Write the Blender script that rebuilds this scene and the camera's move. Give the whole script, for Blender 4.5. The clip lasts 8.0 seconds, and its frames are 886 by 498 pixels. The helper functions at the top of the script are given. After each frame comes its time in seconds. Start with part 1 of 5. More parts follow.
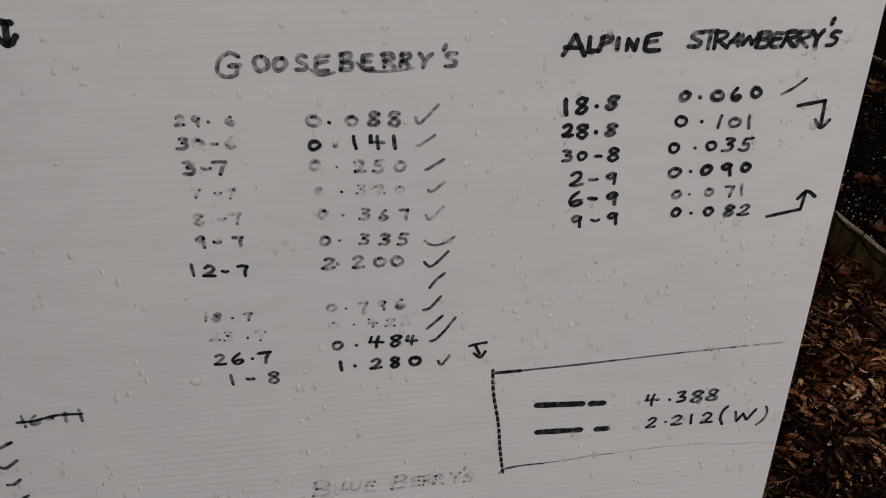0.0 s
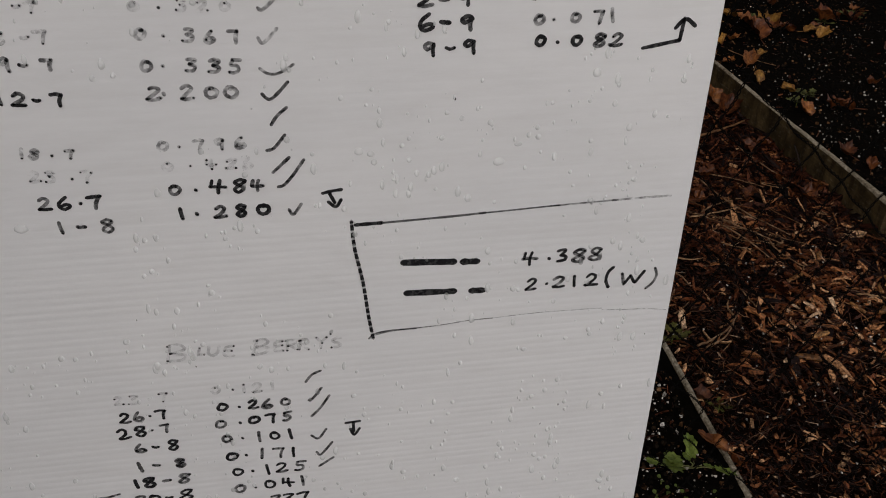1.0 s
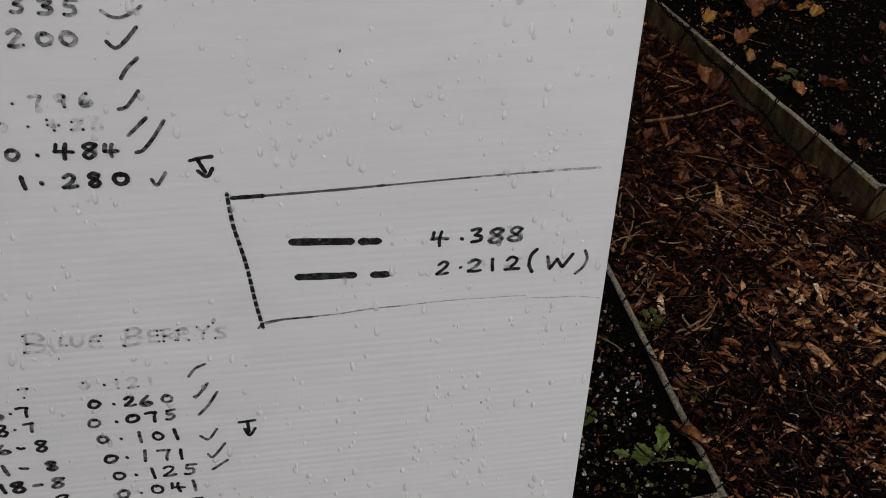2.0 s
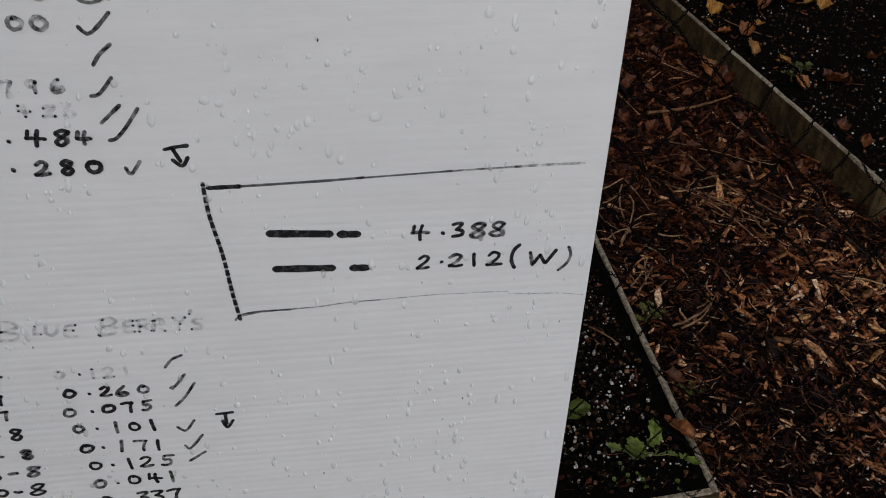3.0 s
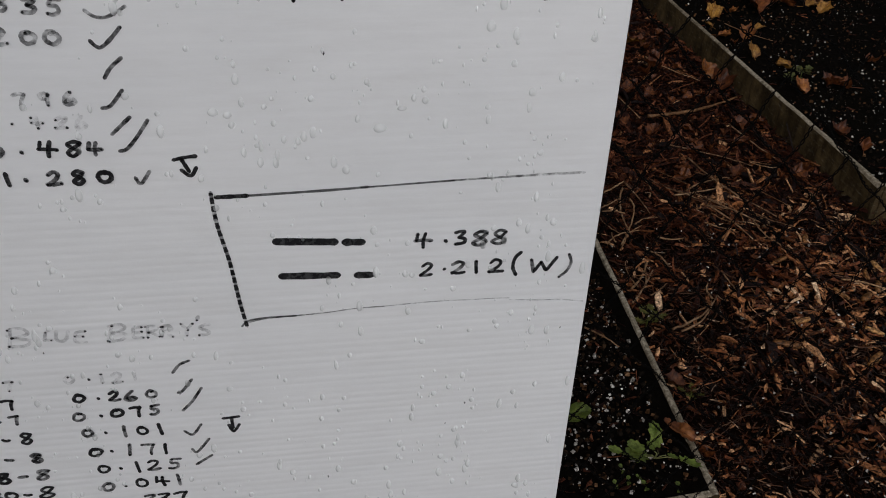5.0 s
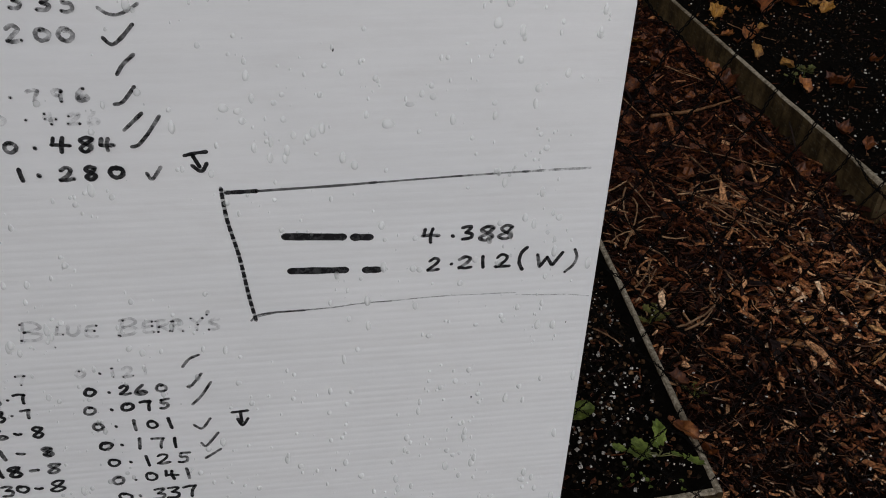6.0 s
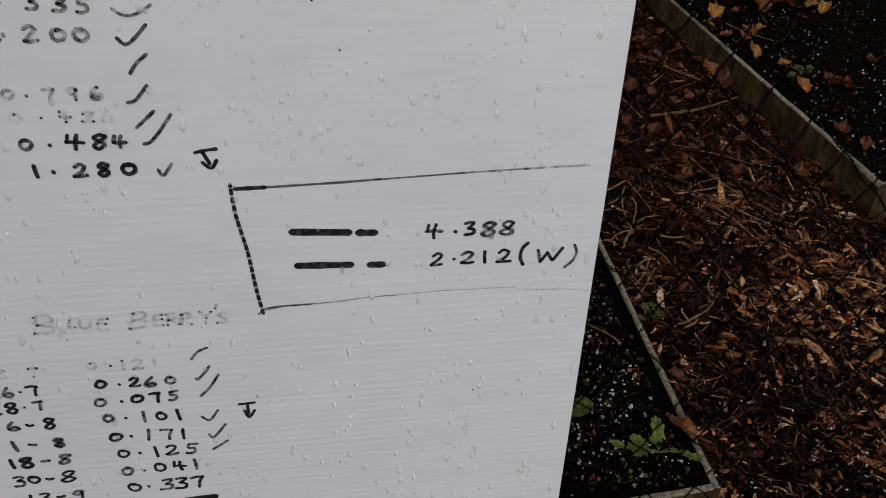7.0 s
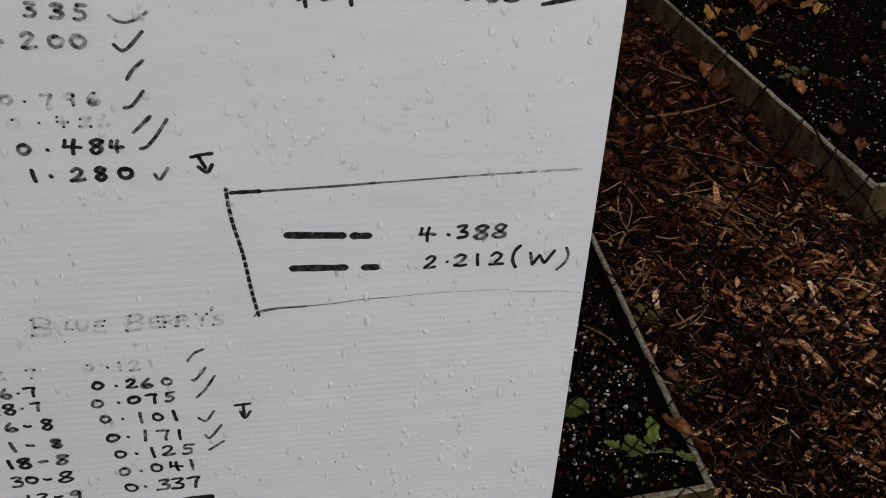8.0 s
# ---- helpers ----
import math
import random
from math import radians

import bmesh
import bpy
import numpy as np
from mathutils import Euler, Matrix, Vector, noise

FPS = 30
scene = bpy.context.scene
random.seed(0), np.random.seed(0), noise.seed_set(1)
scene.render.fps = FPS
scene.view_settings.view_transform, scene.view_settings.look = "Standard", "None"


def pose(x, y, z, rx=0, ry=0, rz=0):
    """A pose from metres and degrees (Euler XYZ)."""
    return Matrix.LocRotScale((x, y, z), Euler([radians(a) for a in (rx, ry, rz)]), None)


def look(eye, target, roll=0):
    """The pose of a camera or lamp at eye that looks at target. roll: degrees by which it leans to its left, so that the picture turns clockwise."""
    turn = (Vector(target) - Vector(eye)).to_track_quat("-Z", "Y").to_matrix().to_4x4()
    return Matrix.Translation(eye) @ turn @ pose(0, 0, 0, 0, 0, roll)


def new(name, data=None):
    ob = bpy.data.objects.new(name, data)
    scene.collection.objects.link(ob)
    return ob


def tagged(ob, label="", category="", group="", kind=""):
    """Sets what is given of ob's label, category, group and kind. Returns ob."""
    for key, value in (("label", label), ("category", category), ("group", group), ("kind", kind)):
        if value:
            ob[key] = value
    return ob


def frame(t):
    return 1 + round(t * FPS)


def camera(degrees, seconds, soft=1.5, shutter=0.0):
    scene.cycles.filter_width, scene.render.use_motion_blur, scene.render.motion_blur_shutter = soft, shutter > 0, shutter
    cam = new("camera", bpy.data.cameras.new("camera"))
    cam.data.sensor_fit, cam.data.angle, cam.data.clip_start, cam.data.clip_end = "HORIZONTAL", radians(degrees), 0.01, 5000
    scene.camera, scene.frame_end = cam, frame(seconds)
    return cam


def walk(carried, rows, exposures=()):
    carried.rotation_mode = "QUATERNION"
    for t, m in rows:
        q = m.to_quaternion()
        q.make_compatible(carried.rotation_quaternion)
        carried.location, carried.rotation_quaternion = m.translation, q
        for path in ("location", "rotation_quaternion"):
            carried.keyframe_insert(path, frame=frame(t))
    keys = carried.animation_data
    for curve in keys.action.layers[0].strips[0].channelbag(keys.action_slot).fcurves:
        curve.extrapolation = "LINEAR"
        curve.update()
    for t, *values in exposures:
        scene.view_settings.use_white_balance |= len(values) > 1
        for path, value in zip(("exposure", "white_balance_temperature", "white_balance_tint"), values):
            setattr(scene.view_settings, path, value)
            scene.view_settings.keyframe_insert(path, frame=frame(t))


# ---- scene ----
cam = camera(53.2, 8.0, soft=0.95)
PATH = [
    (0, (-0.089, -0.19, 1.527), (0.18, 1.538, 0.556), 0.6),
    (0.5, (-0.04, -0.18, 1.484), (0.23, 1.521, 0.469), 0.7),
    (0.6, (-0.026, -0.187, 1.484), (0.243, 1.504, 0.451), 0.9),
    (1, (0.013, -0.198, 1.436), (0.291, 1.465, 0.361), 0.8),
    (1.5, (0.045, -0.162, 1.402), (0.319, 1.482, 0.297), 0.9),
    (1.7, (0.068, -0.148, 1.393), (0.346, 1.494, 0.287), 1.1),
    (2.8, (0.109, -0.131, 1.385), (0.381, 1.498, 0.257), 2.0),
    (3, (0.11, -0.13, 1.387), (0.381, 1.496, 0.255), 2.2),
    (3.5, (0.115, -0.132, 1.39), (0.385, 1.495, 0.258), 2.3),
    (4, (0.116, -0.136, 1.391), (0.383, 1.49, 0.258), 2.2),
    (4.2, (0.116, -0.137, 1.393), (0.392, 1.487, 0.259), 2.4),
    (5.5, (0.103, -0.137, 1.397), (0.368, 1.494, 0.271), 2.0),
    (6, (0.103, -0.144, 1.397), (0.367, 1.487, 0.269), 2.0),
    (6.5, (0.101, -0.15, 1.398), (0.364, 1.48, 0.27), 2.1),
    (7, (0.098, -0.158, 1.403), (0.364, 1.472, 0.275), 2.1),
    (7.5, (0.1, -0.16, 1.402), (0.366, 1.47, 0.274), 2.2),
    (8, (0.1, -0.164, 1.409), (0.372, 1.466, 0.282), 2.2),
]
walk(cam, [(t, look(eye, target, roll)) for t, eye, target, roll in PATH],
     [(0, -0.13, 6900, 15), (0.5, -0.055, 6900, 15), (1.0, 0.14, 6800, 14), (1.7, 0.11, 6700, 13), (3.0, 0.24, 6400, 12), (8.0, 0.24, 6450, 12)])

# ---- world and light ----
world = bpy.data.worlds.new("overcast")
scene.world = world
world.use_nodes = True
wn, wl = world.node_tree.nodes, world.node_tree.links
sky = wn.new("ShaderNodeTexSky")
sky.sky_type, sky.sun_disc = "NISHITA", False
sky.sun_elevation, sky.sun_rotation = radians(38), radians(200)
grey = wn.new("ShaderNodeHueSaturation")
grey.inputs["Saturation"].default_value = 0.25
wl.new(sky.outputs["Color"], grey.inputs["Color"])
wl.new(grey.outputs["Color"], wn["Background"].inputs["Color"])
wn["Background"].inputs["Strength"].default_value = 0.12
sun_data = bpy.data.lights.new("sun", "SUN")
sun_data.energy, sun_data.angle, sun_data.color = 0.6, radians(40), (1.0, 0.97, 0.93)
sun = new("sun", sun_data)
sun.matrix_world = look((-1.0, -2.8, 3.2), (0.3, 0.4, 0.6))


# ---- materials ----
def material(name, rough=0.6, spec=0.5):
    m = bpy.data.materials.new(name)
    m.use_nodes = True
    b = m.node_tree.nodes["Principled BSDF"]
    b.inputs["Roughness"].default_value = rough
    b.inputs["Specular IOR Level"].default_value = spec
    return m, m.node_tree.nodes, m.node_tree.links, b


def noise_tex(n, l, scale, detail=4, rough=0.55, stretch=None, coord="Object"):
    tc = n.new("ShaderNodeTexCoord")
    tx = n.new("ShaderNodeTexNoise")
    tx.inputs["Scale"].default_value, tx.inputs["Detail"].default_value = scale, detail
    tx.inputs["Roughness"].default_value = rough
    if stretch:
        mp = n.new("ShaderNodeMapping")
        mp.inputs["Scale"].default_value = stretch
        l.new(tc.outputs[coord], mp.inputs["Vector"])
        l.new(mp.outputs["Vector"], tx.inputs["Vector"])
    else:
        l.new(tc.outputs[coord], tx.inputs["Vector"])
    return tx.outputs["Fac"]


def ramp(n, l, fac, stops):
    r = n.new("ShaderNodeValToRGB")
    while len(r.color_ramp.elements) < len(stops):
        r.color_ramp.elements.new(0.5)
    for e, (p, c) in zip(r.color_ramp.elements, stops):
        e.position, e.color = p, (*c, 1)
    l.new(fac, r.inputs["Fac"])
    return r.outputs["Color"]


def mix(n, l, fac, a, b, how="MIX"):
    x = n.new("ShaderNodeMix")
    x.data_type, x.blend_type = "RGBA", how
    for key, v in ((0, fac), (6, a), (7, b)):
        if isinstance(v, (int, float)):
            x.inputs[key].default_value = v
        elif isinstance(v, tuple):
            x.inputs[key].default_value = (*v, 1)
        else:
            l.new(v, x.inputs[key])
    return x.outputs[2]


def bump(n, l, b, height, strength, distance):
    k = n.new("ShaderNodeBump")
    k.inputs["Strength"].default_value, k.inputs["Distance"].default_value = strength, distance
    l.new(height, k.inputs["Height"])
    l.new(k.outputs["Normal"], b.inputs["Normal"])


def board_material():
    m, n, l, b = material("white_fluted_plastic", 0.33, 0.5)
    big = noise_tex(n, l, 5, 3)
    fine = noise_tex(n, l, 42, 5, 0.7, (0.35, 1.0, 1.6))
    base = ramp(n, l, big, [(0.3, (0.765, 0.77, 0.77)), (0.7, (0.82, 0.82, 0.815))])
    grime = ramp(n, l, fine, [(0.3, (1.03, 1.03, 1.03)), (0.5, (1, 1, 1)), (0.75, (0.955, 0.95, 0.945))])
    l.new(mix(n, l, 1.0, base, grime, "MULTIPLY"), b.inputs["Base Color"])
    r = ramp(n, l, noise_tex(n, l, 22, 4), [(0.25, (0.33, 0.33, 0.33)), (0.75, (0.41, 0.41, 0.41))])
    l.new(r, b.inputs["Roughness"])
    bump(n, l, b, noise_tex(n, l, 330, 5, 0.65, (0.06, 1.0, 1.0)), 0.4, 0.0004)
    return m


def ink_material(name, tone, cover, patch=0.35):
    """Marker ink on plastic: cover is how much of the film is left."""
    m, n, l, b = material(name, 0.42, 0.4)
    l.new(ramp(n, l, noise_tex(n, l, 260, 3), [(0.35, tone), (0.75, tuple(min(1, c * 2.2 + 0.012) for c in tone))]), b.inputs["Base Color"])
    clear = n.new("ShaderNodeBsdfTransparent")
    shader = n.new("ShaderNodeMixShader")
    film = n.new("ShaderNodeMapRange")
    film.inputs["From Min"].default_value, film.inputs["From Max"].default_value = 0.35, 0.65
    film.inputs["To Min"].default_value, film.inputs["To Max"].default_value = max(0.0, cover - patch), min(1.0, cover + patch * 0.7)
    l.new(noise_tex(n, l, 170, 4, 0.6), film.inputs["Value"])
    l.new(film.outputs["Result"], shader.inputs["Fac"])
    l.new(clear.outputs["BSDF"], shader.inputs[1])
    l.new(b.outputs["BSDF"], shader.inputs[2])
    l.new(shader.outputs["Shader"], n["Material Output"].inputs["Surface"])
    return m


def water_material():
    """A bead of water: partly clear, passing the light from above on to its lower end, with a glossy skin."""
    m, n, l, b = material("rain_water", 0.02, 0.5)
    clear, glow, skin = n.new("ShaderNodeBsdfTransparent"), n.new("ShaderNodeBsdfTranslucent"), n.new("ShaderNodeBsdfGlossy")
    clear.inputs["Color"].default_value = (0.90, 0.90, 0.90, 1)
    glow.inputs["Color"].default_value = (0.97, 0.98, 0.98, 1)
    skin.inputs["Roughness"].default_value = 0.04
    body, whole, edge = n.new("ShaderNodeMixShader"), n.new("ShaderNodeMixShader"), n.new("ShaderNodeFresnel")
    body.inputs["Fac"].default_value = 0.64
    edge.inputs["IOR"].default_value = 1.2
    l.new(clear.outputs["BSDF"], body.inputs[1])
    l.new(glow.outputs["BSDF"], body.inputs[2])
    l.new(edge.outputs["Fac"], whole.inputs["Fac"])
    l.new(body.outputs["Shader"], whole.inputs[1])
    l.new(skin.outputs["BSDF"], whole.inputs[2])
    l.new(whole.outputs["Shader"], n["Material Output"].inputs["Surface"])
    return m


def pieces_material(name, stops, rough, source="island", grain=90.0, relief=0.4, spec=0.14):
    """Many loose pieces, each with its own tone: by island in a joined mesh, by object otherwise."""
    m, n, l, b = material(name, rough, spec)
    if source == "island":
        tone = n.new("ShaderNodeNewGeometry").outputs["Random Per Island"]
    else:
        tone = n.new("ShaderNodeObjectInfo").outputs["Random"]
    col = ramp(n, l, tone, stops)
    g = noise_tex(n, l, grain, 5, 0.6)
    spots = ramp(n, l, g, [(0.34, (0.1, 0.085, 0.075)), (0.48, (0.75, 0.7, 0.66)), (0.64, (1.7, 1.62, 1.55))])
    l.new(mix(n, l, 1.0, col, spots, "MULTIPLY"), b.inputs["Base Color"])
    bump(n, l, b, g, relief, 0.003)
    return m


def wood_material():
    m, n, l, b = material("weathered_grey_timber", 0.75, 0.15)
    grain = noise_tex(n, l, 30, 7, 0.7, (1.0, 14.0, 14.0))
    blotch = noise_tex(n, l, 11, 7, 0.7)
    scuff = noise_tex(n, l, 60, 6, 0.7, (0.6, 1.0, 2.5))
    run = noise_tex(n, l, 26, 5, 0.65, (1.6, 1.0, 0.35))
    col = ramp(n, l, grain, [(0.28, (0.034, 0.0228, 0.0098)), (0.72, (0.085, 0.061, 0.030))])
    damp = ramp(n, l, blotch, [(0.34, (0.34, 0.31, 0.22)), (0.5, (0.85, 0.79, 0.68)), (0.66, (1.6, 1.53, 1.42))])
    wet = ramp(n, l, run, [(0.38, (0.5, 0.46, 0.38)), (0.5, (1.0, 1.0, 1.0)), (0.68, (1.3, 1.3, 1.25))])
    bare = ramp(n, l, scuff, [(0.56, (0, 0, 0)), (0.78, (0.13, 0.122, 0.10))])
    col = mix(n, l, 1.0, mix(n, l, 1.0, col, damp, "MULTIPLY"), wet, "MULTIPLY")
    l.new(mix(n, l, 1.0, col, bare, "ADD"), b.inputs["Base Color"])
    bump(n, l, b, grain, 0.5, 0.003)
    return m


def worn_edge_material():
    m, n, l, b = material("bleached_timber_edge", 0.75, 0.3)
    g = noise_tex(n, l, 95, 6, 0.75)
    col = ramp(n, l, g, [(0.34, (0.07, 0.056, 0.034)), (0.5, (0.25, 0.212, 0.15)), (0.68, (0.56, 0.50, 0.40))])
    dirt = ramp(n, l, noise_tex(n, l, 3.5, 4, 0.6), [(0.36, (0.38, 0.33, 0.27)), (0.56, (1.0, 0.98, 0.95))])
    l.new(mix(n, l, 1.0, col, dirt, "MULTIPLY"), b.inputs["Base Color"])
    bump(n, l, b, g, 0.5, 0.003)
    return m


def earth_material(name, dark, light):
    m, n, l, b = material(name, 0.95, 0.02)
    g = noise_tex(n, l, 70, 8, 0.7)
    l.new(ramp(n, l, g, [(0.35, dark), (0.75, light)]), b.inputs["Base Color"])
    bump(n, l, b, g, 0.9, 0.008)
    return m


def leaf_material(name, a, b_, c, rough=0.42):
    m, n, l, b = material(name, rough, 0.2)
    tone = n.new("ShaderNodeObjectInfo").outputs["Random"]
    g = noise_tex(n, l, 45, 5, 0.6)
    col = ramp(n, l, g, [(0.3, a), (0.5, b_), (0.72, c)])
    blot = ramp(n, l, noise_tex(n, l, 110, 6, 0.7), [(0.36, (0.3, 0.24, 0.2)), (0.52, (1.0, 1.0, 1.0)), (0.75, (1.25, 1.2, 1.1))])
    col = mix(n, l, 0.8, col, blot, "MULTIPLY")
    shade = ramp(n, l, tone, [(0.0, (0.75, 0.72, 0.7)), (1.0, (1.2, 1.2, 1.1))])
    l.new(mix(n, l, 1.0, col, shade, "MULTIPLY"), b.inputs["Base Color"])
    bump(n, l, b, g, 0.4, 0.002)
    return m


WHITE = board_material()
INK = ink_material("black_marker", (0.004, 0.004, 0.005), 0.98, 0.2)
WORN = ink_material("worn_marker", (0.014, 0.014, 0.015), 0.54, 0.38)
DRY = ink_material("drying_marker", (0.007, 0.007, 0.008), 0.86, 0.45)
FADED = ink_material("faded_marker", (0.03, 0.03, 0.032), 0.36, 0.36)
PALE = ink_material("washed_marker", (0.035, 0.035, 0.038), 0.165, 0.28)
LINE = ink_material("dry_marker_line", (0.02, 0.02, 0.022), 0.72, 0.16)
GHOST = ink_material("nearly_gone_marker", (0.05, 0.05, 0.055), 0.09, 0.22)
WATER = water_material()
CHIP_STOPS = [(0.0, (0.00354, 0.00148, 0.00129)), (0.45, (0.0106, 0.00367, 0.00245)), (0.62, (0.0354, 0.0106, 0.00547)),
              (0.83, (0.118, 0.0395, 0.0160)), (0.95, (0.33, 0.150, 0.062)), (1.0, (0.54, 0.35, 0.20))]
LOOSE_STOPS = [(0.0, (0.0531, 0.0150, 0.00547)), (0.45, (0.135, 0.0430, 0.0155)), (0.72, (0.34, 0.142, 0.055)), (0.92, (0.54, 0.30, 0.15)), (1.0, (0.58, 0.42, 0.27))]
CHIPS = pieces_material("wet_bark_chip", CHIP_STOPS, 0.34, "island", 170.0, 1.0, 0.09)
LOOSE = pieces_material("fresh_bark_chip", LOOSE_STOPS, 0.36, "island", 150.0, 0.9, 0.13)
ROTTEN = pieces_material("rotting_litter", [(0.0, (0.0044, 0.0020, 0.0016)), (0.45, (0.0150, 0.0054, 0.0034)), (0.82, (0.056, 0.0180, 0.0090)), (1.0, (0.18, 0.066, 0.031))], 0.4, "island", 130.0, 0.9, 0.07)
SHRED_STOPS = [(0.0, (0.004, 0.002, 0.0014)), (0.55, (0.019, 0.0075, 0.0042)), (0.84, (0.085, 0.034, 0.016)), (0.95, (0.2, 0.11, 0.06)), (1.0, (0.5, 0.36, 0.25))]
SHREDS = pieces_material("glistening_bark_shred", SHRED_STOPS, 0.28, "island", 150.0, 0.9, 0.16)
CHIP_ONE = pieces_material("wet_wood_chip", [(0.0, (0.0472, 0.0178, 0.0072)), (0.45, (0.125, 0.0465, 0.0179)), (0.8, (0.29, 0.125, 0.050)), (1.0, (0.54, 0.33, 0.18))], 0.36, "object", 150.0, 0.9, 0.13)
CRUMB = pieces_material("compost_crumb", [(0.0, (0.004, 0.0035, 0.003)), (0.5, (0.013, 0.0092, 0.0062)), (0.82, (0.034, 0.020, 0.011)), (0.94, (0.09, 0.046, 0.022)), (1.0, (0.20, 0.12, 0.065))], 0.85, "island", 90.0, 0.4, 0.03)
PERLITE = pieces_material("perlite", [(0.0, (0.16, 0.15, 0.13)), (0.4, (0.42, 0.41, 0.38)), (1.0, (0.66, 0.65, 0.62))], 0.7, "island", 200.0, 0.3, 0.3)
TIMBER = wood_material()
EDGE = worn_edge_material()
SOIL = earth_material("black_compost", (0.0012, 0.001, 0.0008), (0.006, 0.0045, 0.003))
MULCH = earth_material("dark_leaf_mould", (0.003, 0.0014, 0.0009), (0.014, 0.0062, 0.0035))
YELLOW = leaf_material("yellow_autumn_leaf", (0.10, 0.040, 0.009), (0.23, 0.108, 0.02), (0.37, 0.205, 0.05))
ORANGE = leaf_material("orange_autumn_leaf", (0.075, 0.024, 0.008), (0.19, 0.068, 0.019), (0.34, 0.14, 0.042))
RUST = leaf_material("rust_brown_leaf", (0.035, 0.009, 0.003), (0.12, 0.037, 0.009), (0.26, 0.098, 0.026))
BROWN = leaf_material("brown_dead_leaf", (0.025, 0.007, 0.0028), (0.085, 0.025, 0.0078), (0.195, 0.068, 0.021))
GREEN = leaf_material("fresh_green_leaf", (0.040, 0.062, 0.010), (0.098, 0.135, 0.024), (0.17, 0.21, 0.045), 0.38)
DULL = leaf_material("dull_olive_leaf", (0.022, 0.026, 0.007), (0.062, 0.068, 0.02), (0.13, 0.13, 0.045), 0.5)
MOSSY = leaf_material("yellow_green_weed", (0.03, 0.032, 0.007), (0.075, 0.074, 0.015), (0.15, 0.13, 0.03), 0.5)
BARE = leaf_material("dark_bare_twig", (0.02, 0.009, 0.005), (0.06, 0.026, 0.013), (0.15, 0.08, 0.045), 0.4)
STALK = leaf_material("pale_green_stalk", (0.10, 0.11, 0.04), (0.17, 0.18, 0.07), (0.25, 0.25, 0.11), 0.45)
STEM = leaf_material("brown_bare_twig", (0.06, 0.028, 0.012), (0.16, 0.078, 0.034), (0.30, 0.17, 0.085), 0.45)
TWIG = leaf_material("pale_bare_twig", (0.09, 0.044, 0.022), (0.24, 0.135, 0.07), (0.46, 0.32, 0.20), 0.5)
TWINE, _n, _l, _b = material("black_twisted_twine", 0.85, 0.03)
_l.new(ramp(_n, _l, noise_tex(_n, _l, 300, 3), [(0.3, (0.0012, 0.0011, 0.001)), (0.75, (0.005, 0.0045, 0.004))]), _b.inputs["Base Color"])


# ---- mesh helpers ----
def mesh_of(name, verts, faces, mat, smooth=False):
    me = bpy.data.meshes.new(name)
    me.from_pydata([tuple(map(float, v)) for v in verts], [], [tuple(map(int, f)) for f in faces])
    me.materials.append(mat)
    if smooth:
        me.polygons.foreach_set("use_smooth", [True] * len(me.polygons))
    me.update()
    return me


def part(name, me, parent, label="", m=None):
    ob = new(name, me)
    ob.parent = parent
    if m is not None:
        ob.matrix_basis = m
    return tagged(ob, label)


def grid_mesh(name, xs, ys, height, mat):
    verts = [(x, y, height(x, y)) for y in ys for x in xs]
    w = len(xs)
    faces = [(j * w + i, j * w + i + 1, (j + 1) * w + i + 1, (j + 1) * w + i) for j in range(len(ys) - 1) for i in range(w - 1)]
    return mesh_of(name, verts, faces, mat, True)


def steps(a, b, d):
    return [a + (b - a) * i / max(1, round((b - a) / d)) for i in range(max(1, round((b - a) / d)) + 1)]


def tube(path, radius, sides=5, taper=1.0):
    """A round stick along a path: vertices and faces, closed at both ends."""
    verts, faces = [], []
    path = [Vector(p) for p in path]
    for i, p in enumerate(path):
        d = (path[min(i + 1, len(path) - 1)] - path[max(i - 1, 0)]).normalized()
        a = d.cross(Vector((0.31, 0.2, 0.93))).normalized()
        b = d.cross(a)
        r = radius * (1 + (taper - 1) * i / max(1, len(path) - 1))
        for k in range(sides):
            t = 2 * math.pi * k / sides
            verts.append(p + a * (r * math.cos(t)) + b * (r * math.sin(t)))
    for i in range(len(path) - 1):
        for k in range(sides):
            k2 = (k + 1) % sides
            faces.append((i * sides + k, i * sides + k2, (i + 1) * sides + k2, (i + 1) * sides + k))
    faces.append(tuple(range(sides - 1, -1, -1)))
    faces.append(tuple(range((len(path) - 1) * sides, len(path) * sides)))
    return verts, faces


def join(lists):
    verts, faces = [], []
    for v, f in lists:
        o = len(verts)
        verts.extend(v)
        faces.extend(tuple(i + o for i in q) for q in f)
    return verts, faces


# ---- ground ----
def path_height(x, y):
    near = max(0.0, 1 - max(abs(x - 1.2) - 1.5, abs(y - 2.0) - 3.0, 0.0))
    return (-0.012 + 0.010 * noise.noise((x * 3.1, y * 3.1, 0.3)) + 0.006 * noise.noise((x * 13, y * 13, 1.7))) * near - 0.004


def spread(a, b, d, far):
    inner, out, step = steps(a, b, d), [], d
    lo, hi, left, right = a, b, [], []
    while hi < b + far:
        step *= 1.45
        lo, hi = lo - step, hi + step
        left.append(lo)
        right.append(hi)
    return left[::-1] + inner + right


ground = new("ground", grid_mesh("ground", spread(0.6, 1.8, 0.02, 300), spread(0.0, 4.6, 0.025, 300), path_height, MULCH))
tagged(ground, "dark wet earth path under bark mulch", "ground", kind="structure")

